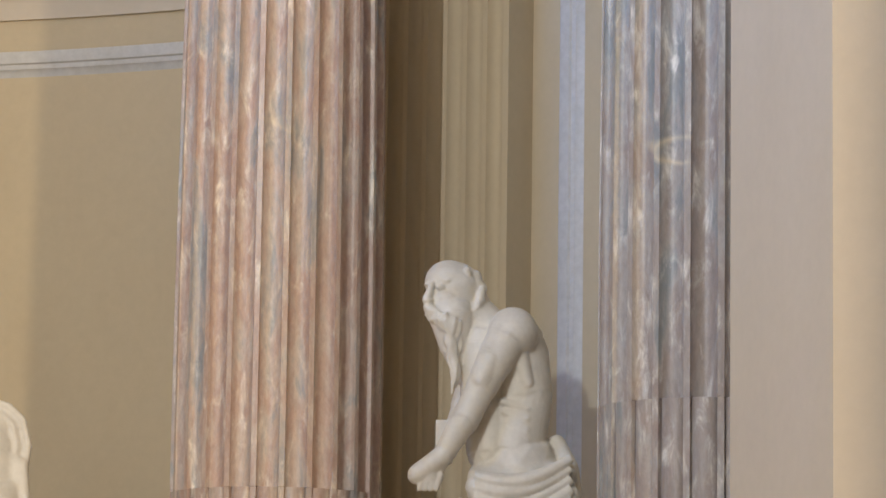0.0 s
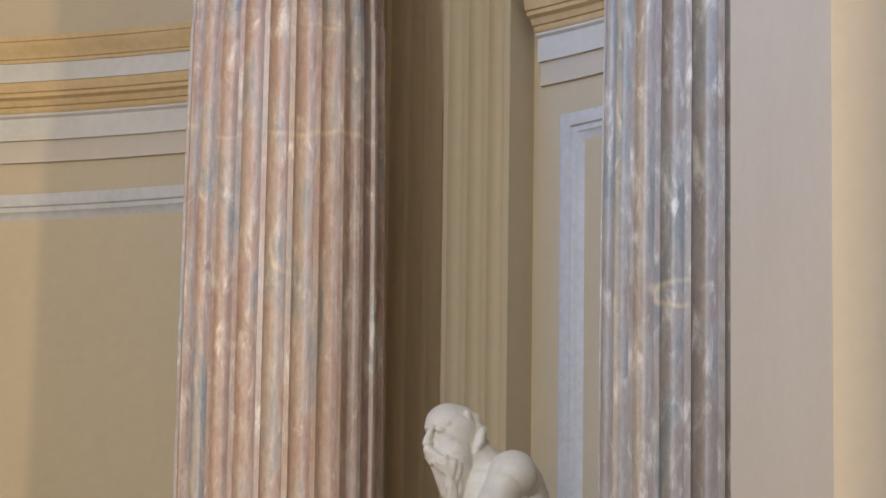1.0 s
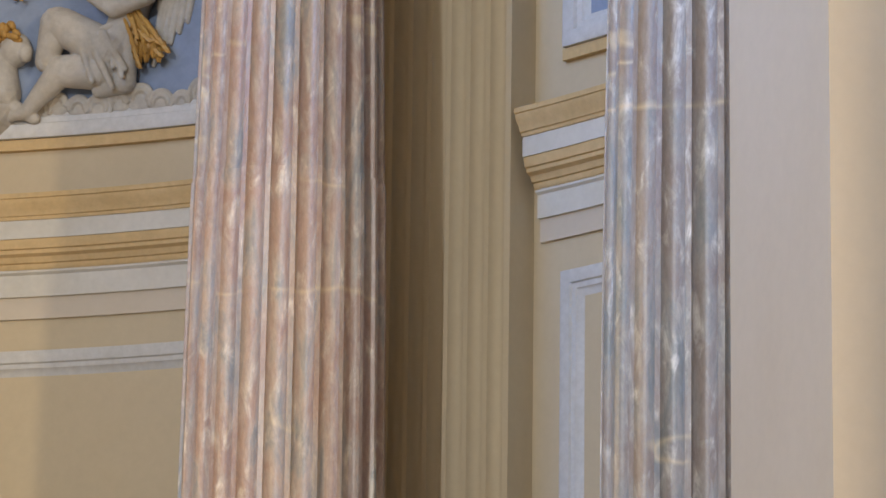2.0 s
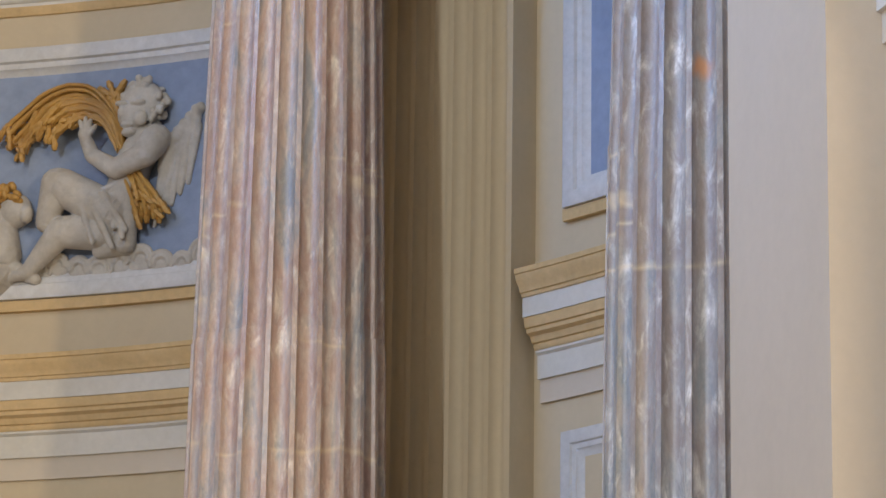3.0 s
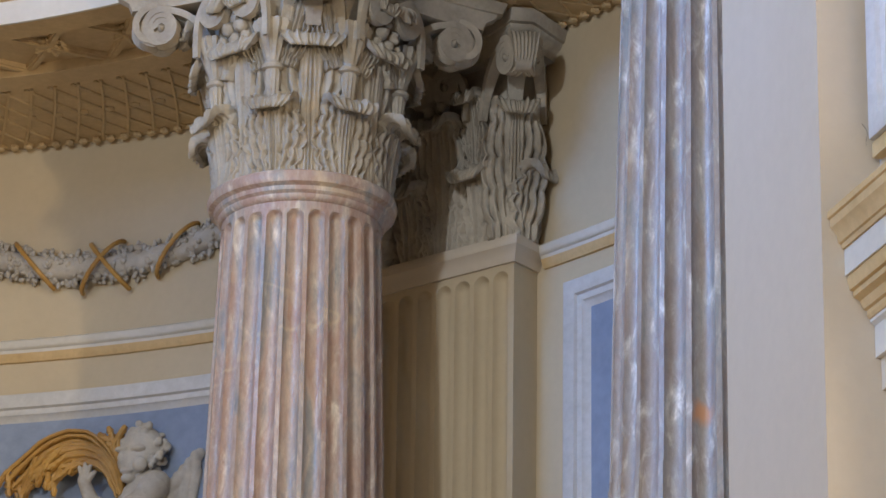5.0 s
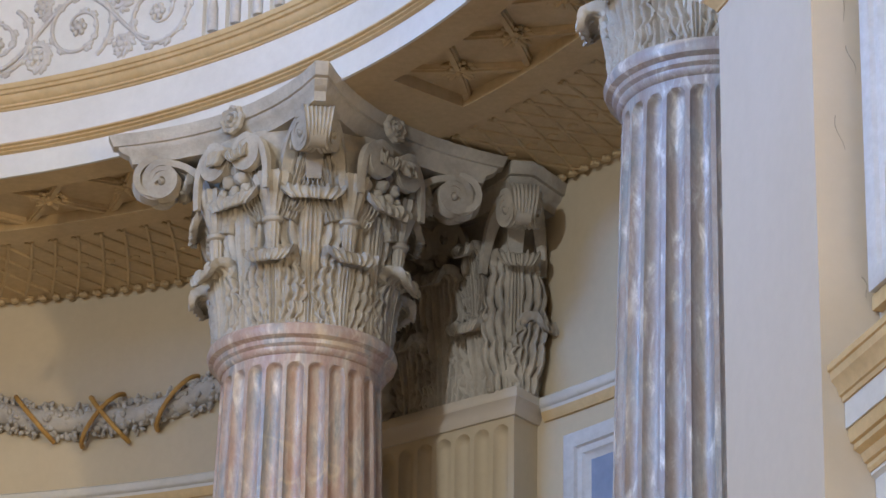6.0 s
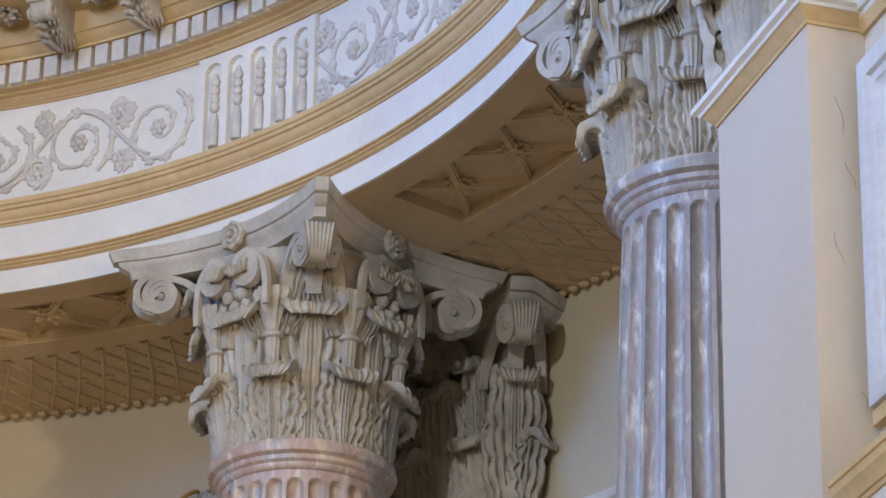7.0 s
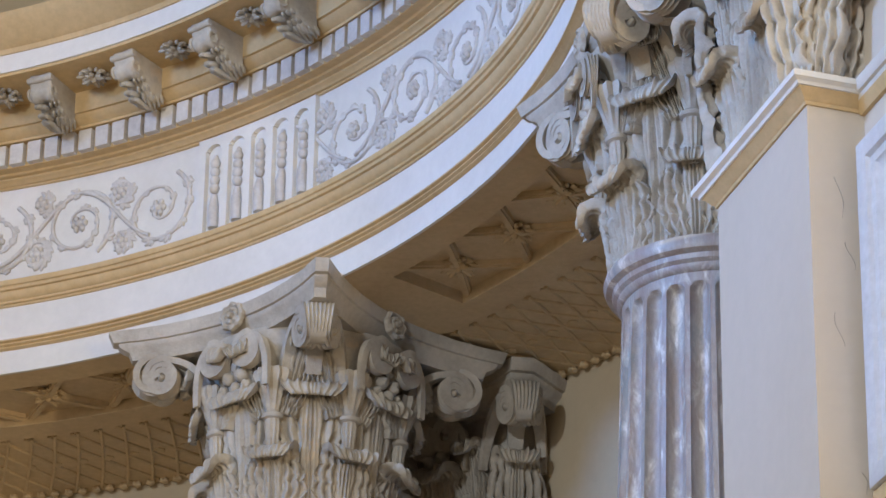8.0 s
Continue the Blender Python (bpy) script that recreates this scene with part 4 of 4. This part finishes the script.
# wavy locks of the beard, long in the middle
for k in range(40):
    t = rng.random()
    x, y, z = -0.385 + 0.27 * t, -0.10 - 0.09 * math.sin(math.pi * min(1, t * 1.3)), 0.985 - 0.05 * math.sin(math.pi * t) + rng.uniform(-0.02, 0.02)
    drop = 0.10 + 0.30 * math.exp(-((t - 0.52) / 0.22) ** 2) * rng.uniform(0.6, 1.0)
    lock = [Vector((x + (-0.22 - x) * 0.55 * q + 0.014 * math.sin(q * 9 + k), y + 0.05 * q + rng.uniform(-0.004, 0.004), z - drop * q)) for q in np.linspace(0, 1, 9)]
    tube(figure, lock, [0.019 * (1 - 0.55 * q) for q in np.linspace(0, 1, 9)], 8)
# short hair round the ear and the back of the head
for k in range(30):
    a = radians(rng.uniform(-50, 75))
    ball(figure, Vector((-0.215 + 0.145 * math.cos(a) * rng.uniform(0.75, 1.0), -rng.uniform(0.0, 0.11), 1.06 + 0.14 * math.sin(a))), (0.03, 0.022, 0.018), pose(0, 0, 0, 0, rng.uniform(20, 80), 0))
# shoulder blade, spine and ribs under the skin
limb(figure, (0.10, -0.13, 0.76), (0.15, -0.12, 0.60), 0.05, 0.035)
for k in range(4):
    limb(figure, (0.02 + 0.012 * k, -0.115, 0.50 - 0.055 * k), (0.15, -0.125, 0.46 - 0.055 * k), 0.020, 0.016)
# cloth round the hips: a thick roll and slack folds below it
for k in range(5):
    fold = [Vector((-0.12 + 0.50 * q, -0.16 - 0.05 * math.sin(math.pi * q), 0.10 - 0.055 * k - 0.05 * math.sin(math.pi * q) + 0.10 * q * q)) for q in np.linspace(0, 1, 10)]
    tube(figure, fold, [0.034 + 0.010 * math.sin(4 * q + k) for q in np.linspace(0, 1, 10)], 10)
limb(figure, (-0.090, -0.020, 0.812), (-0.084, -0.020, 0.543), 0.131, 0.119)
limb(figure, (-0.075, 0.000, 0.573), (-0.030, 0.000, 0.245), 0.119, 0.137)
limb(figure, (-0.164, 0.000, 1.006), (-0.024, 0.020, 0.842), 0.107, 0.137)
limb(figure, (0.000, 0.100, 0.842), (0.075, -0.050, 0.842), 0.143, 0.149)
lump(figure, (0.069, -0.140, 0.866), (0.131, 0.119, 0.131), 0)
lump(figure, (-0.036, 0.180, 0.842), (0.119, 0.119, 0.119), 0)
limb(figure, (0.075, 0.020, 0.812), (0.134, 0.020, 0.543), 0.173, 0.155)
limb(figure, (0.134, 0.030, 0.543), (0.075, 0.020, 0.245), 0.155, 0.173)
limb(figure, (-0.030, 0.050, 0.752), (0.000, 0.050, 0.484), 0.119, 0.125)
limb(figure, (0.194, 0.050, 0.782), (0.233, 0.040, 0.543), 0.072, 0.054)
limb(figure, (0.233, 0.040, 0.543), (0.194, 0.040, 0.334), 0.054, 0.066)
limb(figure, (0.039, -0.160, 0.827), (-0.096, -0.180, 0.558), 0.107, 0.084)
limb(figure, (-0.096, -0.180, 0.558), (-0.179, -0.200, 0.379), 0.078, 0.075)
limb(figure, (-0.194, -0.220, 0.364), (-0.322, -0.200, 0.140), 0.072, 0.045)
limb(figure, (-0.045, -0.200, 0.722), (-0.090, -0.215, 0.603), 0.072, 0.066)
lump(figure, (-0.358, -0.200, 0.096), (0.066, 0.048, 0.048), 20)
limb(figure, (-0.382, -0.220, 0.096), (-0.412, -0.220, 0.024), 0.021, 0.015)
limb(figure, (-0.355, -0.220, 0.096), (-0.382, -0.220, 0.024), 0.021, 0.015)
limb(figure, (-0.328, -0.220, 0.096), (-0.352, -0.220, 0.024), 0.021, 0.015)
limb(figure, (-0.301, -0.220, 0.096), (-0.322, -0.220, 0.024), 0.021, 0.015)
limb(figure, (-0.090, 0.200, 0.782), (-0.179, 0.180, 0.484), 0.090, 0.078)
limb(figure, (-0.179, 0.180, 0.484), (-0.269, 0.050, 0.245), 0.072, 0.054)
limb(figure, (-0.104, -0.120, 0.096), (0.358, -0.100, 0.131), 0.060, 0.054)
limb(figure, (-0.119, -0.140, 0.048), (0.358, -0.120, 0.060), 0.054, 0.051)
limb(figure, (-0.090, -0.150, 0.006), (0.373, -0.120, 0.006), 0.060, 0.060)
limb(figure, (0.313, 0.050, 0.304), (0.370, 0.000, 0.155), 0.042, 0.060)
limb(figure, (0.269, 0.100, 0.275), (0.313, 0.050, 0.304), 0.042, 0.042)
limb(figure, (0.370, 0.000, 0.155), (0.376, -0.020, 0.000), 0.060, 0.072)
limb(figure, (0.000, -0.020, 0.060), (0.224, 0.000, 0.072), 0.173, 0.167)
limb(figure, (0.104, 0.050, 0.155), (0.134, 0.050, -0.054), 0.233, 0.257)
limb(figure, (0.119, 0.050, -0.054), (0.104, 0.020, -0.830), 0.275, 0.293)
limb(figure, (0.000, -0.100, -0.143), (-0.239, -0.220, -0.233), 0.155, 0.143)
limb(figure, (-0.239, -0.220, -0.233), (-0.239, -0.180, -0.830), 0.137, 0.179)
limb(figure, (-0.194, -0.200, -0.054), (-0.239, -0.220, -0.830), 0.039, 0.051)
limb(figure, (-0.110, -0.180, -0.072), (-0.149, -0.200, -0.830), 0.039, 0.051)
limb(figure, (-0.027, -0.160, -0.054), (-0.060, -0.180, -0.830), 0.039, 0.051)
limb(figure, (0.057, -0.140, -0.072), (0.030, -0.160, -0.830), 0.039, 0.051)
limb(figure, (0.140, -0.120, -0.054), (0.119, -0.140, -0.830), 0.039, 0.051)
limb(figure, (0.224, -0.100, -0.072), (0.209, -0.120, -0.830), 0.039, 0.051)
figure = link("statue", figure, STATUE)
carve(figure, 0.007, 3)
figure.matrix_basis = pose(0.264, 19.300, 3.164)
tagged(figure, "white marble statue of a bearded figure leaning on a scroll", "statue")
tagged(link("pedestal", box(0.26 - 0.55, 0.26 + 0.55, 19.30 - 0.5, 19.30 + 0.5, 0, 3.16 - 0.82), WHITE, False), "plain pale stone pedestal under a statue", "pedestal", "statue pedestals")

figure = bmesh.new()
limb(figure, (-0.075, 0.000, 0.334), (-0.060, 0.000, -0.054), 0.164, 0.185)
limb(figure, (-0.060, 0.000, -0.054), (-0.060, 0.000, -0.949), 0.239, 0.299)
lump(figure, (-0.066, 0.000, 0.409), (0.137, 0.137, 0.143), 0)
limb(figure, (-0.075, -0.040, 0.516), (0.020, -0.040, 0.492), 0.021, 0.021)
limb(figure, (0.020, -0.040, 0.492), (0.091, -0.040, 0.426), 0.021, 0.021)
limb(figure, (0.091, -0.040, 0.426), (0.122, -0.040, 0.298), 0.021, 0.021)
limb(figure, (0.122, -0.040, 0.298), (0.105, -0.040, 0.142), 0.021, 0.021)
limb(figure, (0.105, -0.040, 0.142), (0.058, -0.040, 0.031), 0.021, 0.021)
limb(figure, (-0.075, -0.060, 0.552), (0.037, -0.060, 0.524), 0.024, 0.024)
limb(figure, (0.037, -0.060, 0.524), (0.121, -0.060, 0.445), 0.024, 0.024)
limb(figure, (0.121, -0.060, 0.445), (0.158, -0.060, 0.300), 0.024, 0.024)
limb(figure, (0.158, -0.060, 0.300), (0.137, -0.060, 0.127), 0.024, 0.024)
limb(figure, (0.137, -0.060, 0.127), (0.083, -0.060, 0.004), 0.024, 0.024)
limb(figure, (-0.075, -0.080, 0.493), (0.008, -0.080, 0.471), 0.018, 0.018)
limb(figure, (0.008, -0.080, 0.471), (0.071, -0.080, 0.413), 0.018, 0.018)
limb(figure, (0.071, -0.080, 0.413), (0.098, -0.080, 0.296), 0.018, 0.018)
limb(figure, (0.098, -0.080, 0.296), (0.083, -0.080, 0.152), 0.018, 0.018)
limb(figure, (0.083, -0.080, 0.152), (0.042, -0.080, 0.048), 0.018, 0.018)
limb(figure, (0.024, -0.080, 0.245), (0.060, -0.100, -0.352), 0.033, 0.042)
limb(figure, (0.060, -0.080, 0.227), (0.099, -0.100, -0.352), 0.033, 0.042)
limb(figure, (0.096, -0.080, 0.209), (0.137, -0.100, -0.352), 0.033, 0.042)
limb(figure, (0.131, -0.080, 0.191), (0.176, -0.100, -0.352), 0.033, 0.042)
figure = link("statue", figure, STATUE)
carve(figure, 0.012, 3)
figure.matrix_basis = pose(-2.559, 21.000, 3.262)
tagged(figure, "white marble statue with a draped hood", "statue")
tagged(link("pedestal", box(-2.61 - 0.55, -2.61 + 0.5, 21.00 - 0.5, 21.00 + 0.5, 0, 3.26 - 0.92), WHITE, False), "plain pale stone pedestal under a hooded statue", "pedestal", "statue pedestals")


# ---------------------------------------------------------------- relief and garland
def hang(ob, degrees, z):
    """Hangs a relief flat on the curved wall; its x runs along the wall, its -y looks into the room."""
    ob.matrix_basis = Matrix.Translation(ring_point(R_WALL - 0.01, degrees, EYE + z)) @ pose(0, 0, 0, 0, 0, degrees - 90)
    return ob


cherub = bmesh.new()
# head bent over the arm, with a round cheek, brow, nose and chin
lump(cherub, (0.216, -0.070, 0.389), (0.149, 0.110, 0.165), 0)
lump(cherub, (0.180, -0.130, 0.298), (0.102, 0.070, 0.094), 0)
lump(cherub, (0.127, -0.170, 0.314), (0.031, 0.035, 0.047), 0)
lump(cherub, (0.159, -0.170, 0.227), (0.047, 0.030, 0.020), 0)
lump(cherub, (0.166, -0.150, 0.182), (0.051, 0.040, 0.031), 0)
lump(cherub, (0.119, -0.170, 0.376), (0.047, 0.030, 0.020), 0)
lump(cherub, (0.236, -0.180, 0.370), (0.051, 0.030, 0.020), 0)
lump(cherub, (0.255, -0.170, 0.264), (0.051, 0.040, 0.051), 0)
# body, arms and legs
limb(cherub, (0.259, -0.040, 0.179), (0.175, -0.050, 0.023), 0.110, 0.125)
limb(cherub, (0.175, -0.050, 0.023), (0.063, -0.050, -0.331), 0.118, 0.133)
limb(cherub, (0.356, -0.130, 0.129), (0.300, -0.190, 0.009), 0.098, 0.086)
limb(cherub, (0.300, -0.190, 0.009), (0.109, -0.210, -0.075), 0.082, 0.067)
limb(cherub, (0.109, -0.210, -0.075), (-0.055, -0.210, 0.028), 0.067, 0.051)
limb(cherub, (-0.055, -0.210, 0.028), (-0.123, -0.210, 0.180), 0.051, 0.039)
limb(cherub, (-0.118, -0.220, 0.177), (-0.150, -0.220, 0.264), 0.020, 0.014)
limb(cherub, (-0.106, -0.220, 0.176), (-0.110, -0.220, 0.283), 0.020, 0.014)
limb(cherub, (-0.094, -0.220, 0.174), (-0.074, -0.220, 0.265), 0.020, 0.014)
limb(cherub, (-0.082, -0.220, 0.173), (-0.038, -0.220, 0.223), 0.020, 0.014)
limb(cherub, (0.049, -0.080, -0.338), (-0.297, -0.170, -0.137), 0.141, 0.118)
limb(cherub, (-0.313, -0.170, -0.128), (-0.394, -0.150, -0.375), 0.110, 0.071)
limb(cherub, (-0.016, -0.070, -0.448), (-0.276, -0.130, -0.442), 0.125, 0.106)
limb(cherub, (-0.284, -0.130, -0.433), (-0.525, -0.110, -0.673), 0.098, 0.051)
limb(cherub, (-0.525, -0.110, -0.681), (-0.658, -0.100, -0.712), 0.051, 0.031)
# folds of the cloth over the lap
limb(cherub, (0.196, -0.130, -0.110), (-0.088, -0.190, -0.243), 0.027, 0.020)
limb(cherub, (0.168, -0.130, -0.141), (-0.024, -0.190, -0.314), 0.027, 0.020)
limb(cherub, (0.140, -0.130, -0.173), (0.040, -0.190, -0.385), 0.027, 0.020)
limb(cherub, (0.112, -0.130, -0.205), (0.104, -0.190, -0.456), 0.027, 0.020)
limb(cherub, (0.084, -0.130, -0.237), (0.168, -0.190, -0.527), 0.027, 0.020)
limb(cherub, (0.162, -0.090, -0.133), (0.133, -0.080, -0.537), 0.063, 0.078)
limb(cherub, (0.133, -0.080, -0.537), (-0.048, -0.070, -0.575), 0.071, 0.047)
limb(cherub, (-0.058, -0.220, -0.254), (0.091, -0.170, -0.587), 0.031, 0.020)
limb(cherub, (-0.138, -0.220, -0.235), (-0.044, -0.180, -0.546), 0.027, 0.020)
limb(cherub, (0.025, -0.200, -0.237), (0.175, -0.170, -0.472), 0.031, 0.024)
# the other child, cut by the frame
lump(cherub, (-0.651, -0.080, -0.255), (0.110, 0.100, 0.118), 0)
lump(cherub, (-0.552, -0.120, -0.294), (0.047, 0.050, 0.063), 0)
limb(cherub, (-0.776, -0.070, -0.374), (-0.726, -0.090, -0.557), 0.125, 0.125)
limb(cherub, (-0.900, -0.060, -0.283), (-0.860, -0.060, -0.651), 0.196, 0.235)
limb(cherub, (-0.726, -0.090, -0.595), (-0.491, -0.080, -0.729), 0.063, 0.039)
rng = random.Random(5)
# curls
for k in range(60):
    a = radians(rng.uniform(-60, 165))
    r = rng.uniform(0.10, 0.165)
    at = Vector((0.235 + r * math.cos(a), -rng.uniform(0.03, 0.15), 0.375 + 1.05 * r * math.sin(a)))
    ball(cherub, at, (rng.uniform(0.018, 0.032), 0.025, rng.uniform(0.018, 0.032)))
# wing: three rows of overlapping feathers that point down
for row, count, long in ((0, 6, 0.15), (1, 6, 0.26), (2, 5, 0.40)):
    for k in range(count):
        t = k / (count - 1)
        root = Vector((0.40 + 0.20 * t, -0.075 + 0.018 * row, 0.10 + 0.22 * t - 0.05 * row))
        tip = root + Vector((-0.05 + 0.03 * t - 0.02 * row, 0.02, -long * (1.05 - 0.12 * t)))
        limb(cherub, root, tip, 0.034, 0.016)
limb(cherub, (0.32, -0.06, 0.06), (0.46, -0.06, 0.14), 0.06, 0.05)
limb(cherub, (0.46, -0.06, 0.14), (0.62, -0.05, 0.34), 0.05, 0.035)
# low swirls of cloud along the foot of the panel
for k in range(9):
    cx, cz, r = -0.50 + 0.145 * k, -0.655 + 0.03 * math.sin(k * 1.7), 0.075 + 0.018 * math.cos(k * 2.3)
    ball(cherub, Vector((cx, 0.0, cz - 0.02)), (r * 1.15, 0.03, r * 1.05))
    for ring in (1.0, 0.62):
        pts = [Vector((cx + r * ring * math.cos(t), -0.028, cz + r * ring * math.sin(t))) for t in np.linspace(-0.4, 3.4, 14)]
        tube(cherub, pts, [0.010 + 0.008 * math.sin(math.pi * i / 13) for i in range(14)], 8)
cherub = hang(part("cherub_relief", cherub, OLD_STUCCO, left_panel, "pale grey stucco relief of a winged child"), 70.0, 6.89)
carve(cherub, 0.006, 1)


def wheat(bm, path, spread, count, thick, rng):
    """A sheaf: many stalks that follow one bent line and fan out from it, each ending in a hanging ear."""
    ends = [Vector(p) for p in path]
    points = []
    for k in range(len(ends) - 1):
        p0, p1, p2, p3 = (ends[min(max(k + j, 0), len(ends) - 1)] for j in (-1, 0, 1, 2))
        points += [0.5 * (2 * p1 + (p2 - p0) * t + (2 * p0 - 5 * p1 + 4 * p2 - p3) * t * t + (3 * p1 - p0 - 3 * p2 + p3) * t ** 3) for t in (0, 0.25, 0.5, 0.75)]
    points.append(ends[-1])
    for k in range(count):
        off = spread * (2 * (k + rng.uniform(0.2, 0.8)) / count - 1)
        deep = rng.uniform(-0.03, 0.05)
        keep = rng.randint(len(points) - 5, len(points)) if len(points) > 9 else len(points)
        line = []
        for i in range(keep):
            d = (points[min(i + 1, len(points) - 1)] - points[max(0, i - 1)]).normalized()
            across = Vector((d.z, 0, -d.x))
            line.append(points[i] + across * off * (0.2 + 0.8 * i / (len(points) - 1)) + Vector((rng.uniform(-0.006, 0.006), -deep, rng.uniform(-0.006, 0.006))))
        line[-1] += Vector((rng.uniform(-0.03, 0.03), 0, rng.uniform(-0.05, 0.01)))
        cut = rng.uniform(0.75, 1.0)
        line[-1] = line[-2].lerp(line[-1], cut)
        tube(bm, line, [thick * (0.6 + 0.5 * i / len(line)) for i in range(len(line))], 7)
        tip, way = line[-1], (line[-1] - line[-2]).normalized()
        turn = way.to_track_quat("X", "Z").to_matrix().to_4x4()
        for j in range(3):
            ball(bm, tip - way * (0.045 * j - 0.02) + Vector((rng.uniform(-0.008, 0.008), 0, 0)), (0.042, thick * 1.5, thick * 1.5), turn, 1)


rng = random.Random(9)
sheaf = bmesh.new()
wheat(sheaf, ((0.10, -0.09, 0.08), (0.01, -0.10, 0.32), (-0.16, -0.12, 0.47), (-0.38, -0.12, 0.45), (-0.58, -0.10, 0.30), (-0.68, -0.09, 0.19)), 0.12, 20, 0.016, rng)
wheat(sheaf, ((0.10, -0.10, 0.08), (0.02, -0.13, 0.28), (-0.12, -0.15, 0.36), (-0.30, -0.15, 0.34), (-0.44, -0.13, 0.20)), 0.13, 20, 0.016, rng)
wheat(sheaf, ((0.10, -0.08, 0.10), (0.04, -0.08, 0.30), (0.00, -0.08, 0.50)), 0.075, 9, 0.018, rng)
hang(part("wheat_sheaf", sheaf, GOLD, left_panel, "gilded sheaf of wheat"), 70.0, 6.89)
sheaf = bmesh.new()
wheat(sheaf, ((0.13, -0.10, 0.02), (0.20, -0.12, -0.12), (0.28, -0.12, -0.26), (0.33, -0.09, -0.37)), 0.12, 24, 0.015, rng)
hang(part("tied_wheat", sheaf, GOLD, left_panel, "gilded bundle of wheat"), 70.0, 6.89)
sheaf = bmesh.new()
for k in range(34):
    a = radians(rng.uniform(10, 190))
    ball(sheaf, Vector((-0.70 + rng.uniform(0.04, 0.15) * math.cos(a), -rng.uniform(0.12, 0.19), -0.22 + rng.uniform(0.03, 0.13) * math.sin(a))), (0.036, 0.026, 0.022), pose(0, 0, 0, 0, math.degrees(a), 0), 2)
hang(part("gilded_hair", sheaf, GOLD, left_panel, "gilded curls"), 70.0, 6.89)

rng = random.Random(11)
garland = empty("garland", Matrix(), "hanging stucco garland of fruit and leaves with gold ribbons", "garland")


def swag_z(a):
    t = (a - 70.9) / 6.0
    return 8.598 + 0.125 * t * t


bm = bmesh.new()
for k in range(900):
    a = 61 + 20.5 * rng.random()
    z, turn = swag_z(a), rng.uniform(0, 360)
    thick = 0.118
    d, h = rng.uniform(0.0, 0.10), rng.uniform(-thick, thick)
    ball(bm, ring_point(R_WALL - 0.02 - d * (1 - abs(h) / thick * 0.6), a, EYE + z + h), (rng.uniform(0.016, 0.04), rng.uniform(0.010, 0.022), rng.uniform(0.014, 0.026)), pose(0, 0, 0, turn, turn * 1.3, turn * 0.7), 1)
tube(bm, [ring_point(R_WALL - 0.03, a, EYE + swag_z(a)) for a in np.linspace(61, 81.5, 40)], [0.078] * 40, 10)
part("swag", bm, OLD_STUCCO, garland, angle=70)
for a, lean in ((74.9, -1), (71.1, 1), (70.7, -1), (66.9, 1), (79.5, 1)):
    bm = bmesh.new()
    z = swag_z(a)
    tube(bm, [ring_point(R_WALL - 0.03 - 0.13 * math.sin(t), a - lean * 1.1 * math.cos(t), EYE + z + 0.17 * math.cos(t)) for t in np.linspace(0.05, 3.1, 14)], [0.016] * 14, 8)
    part("ribbon", bm, GOLD, garland, "gilded ribbon")
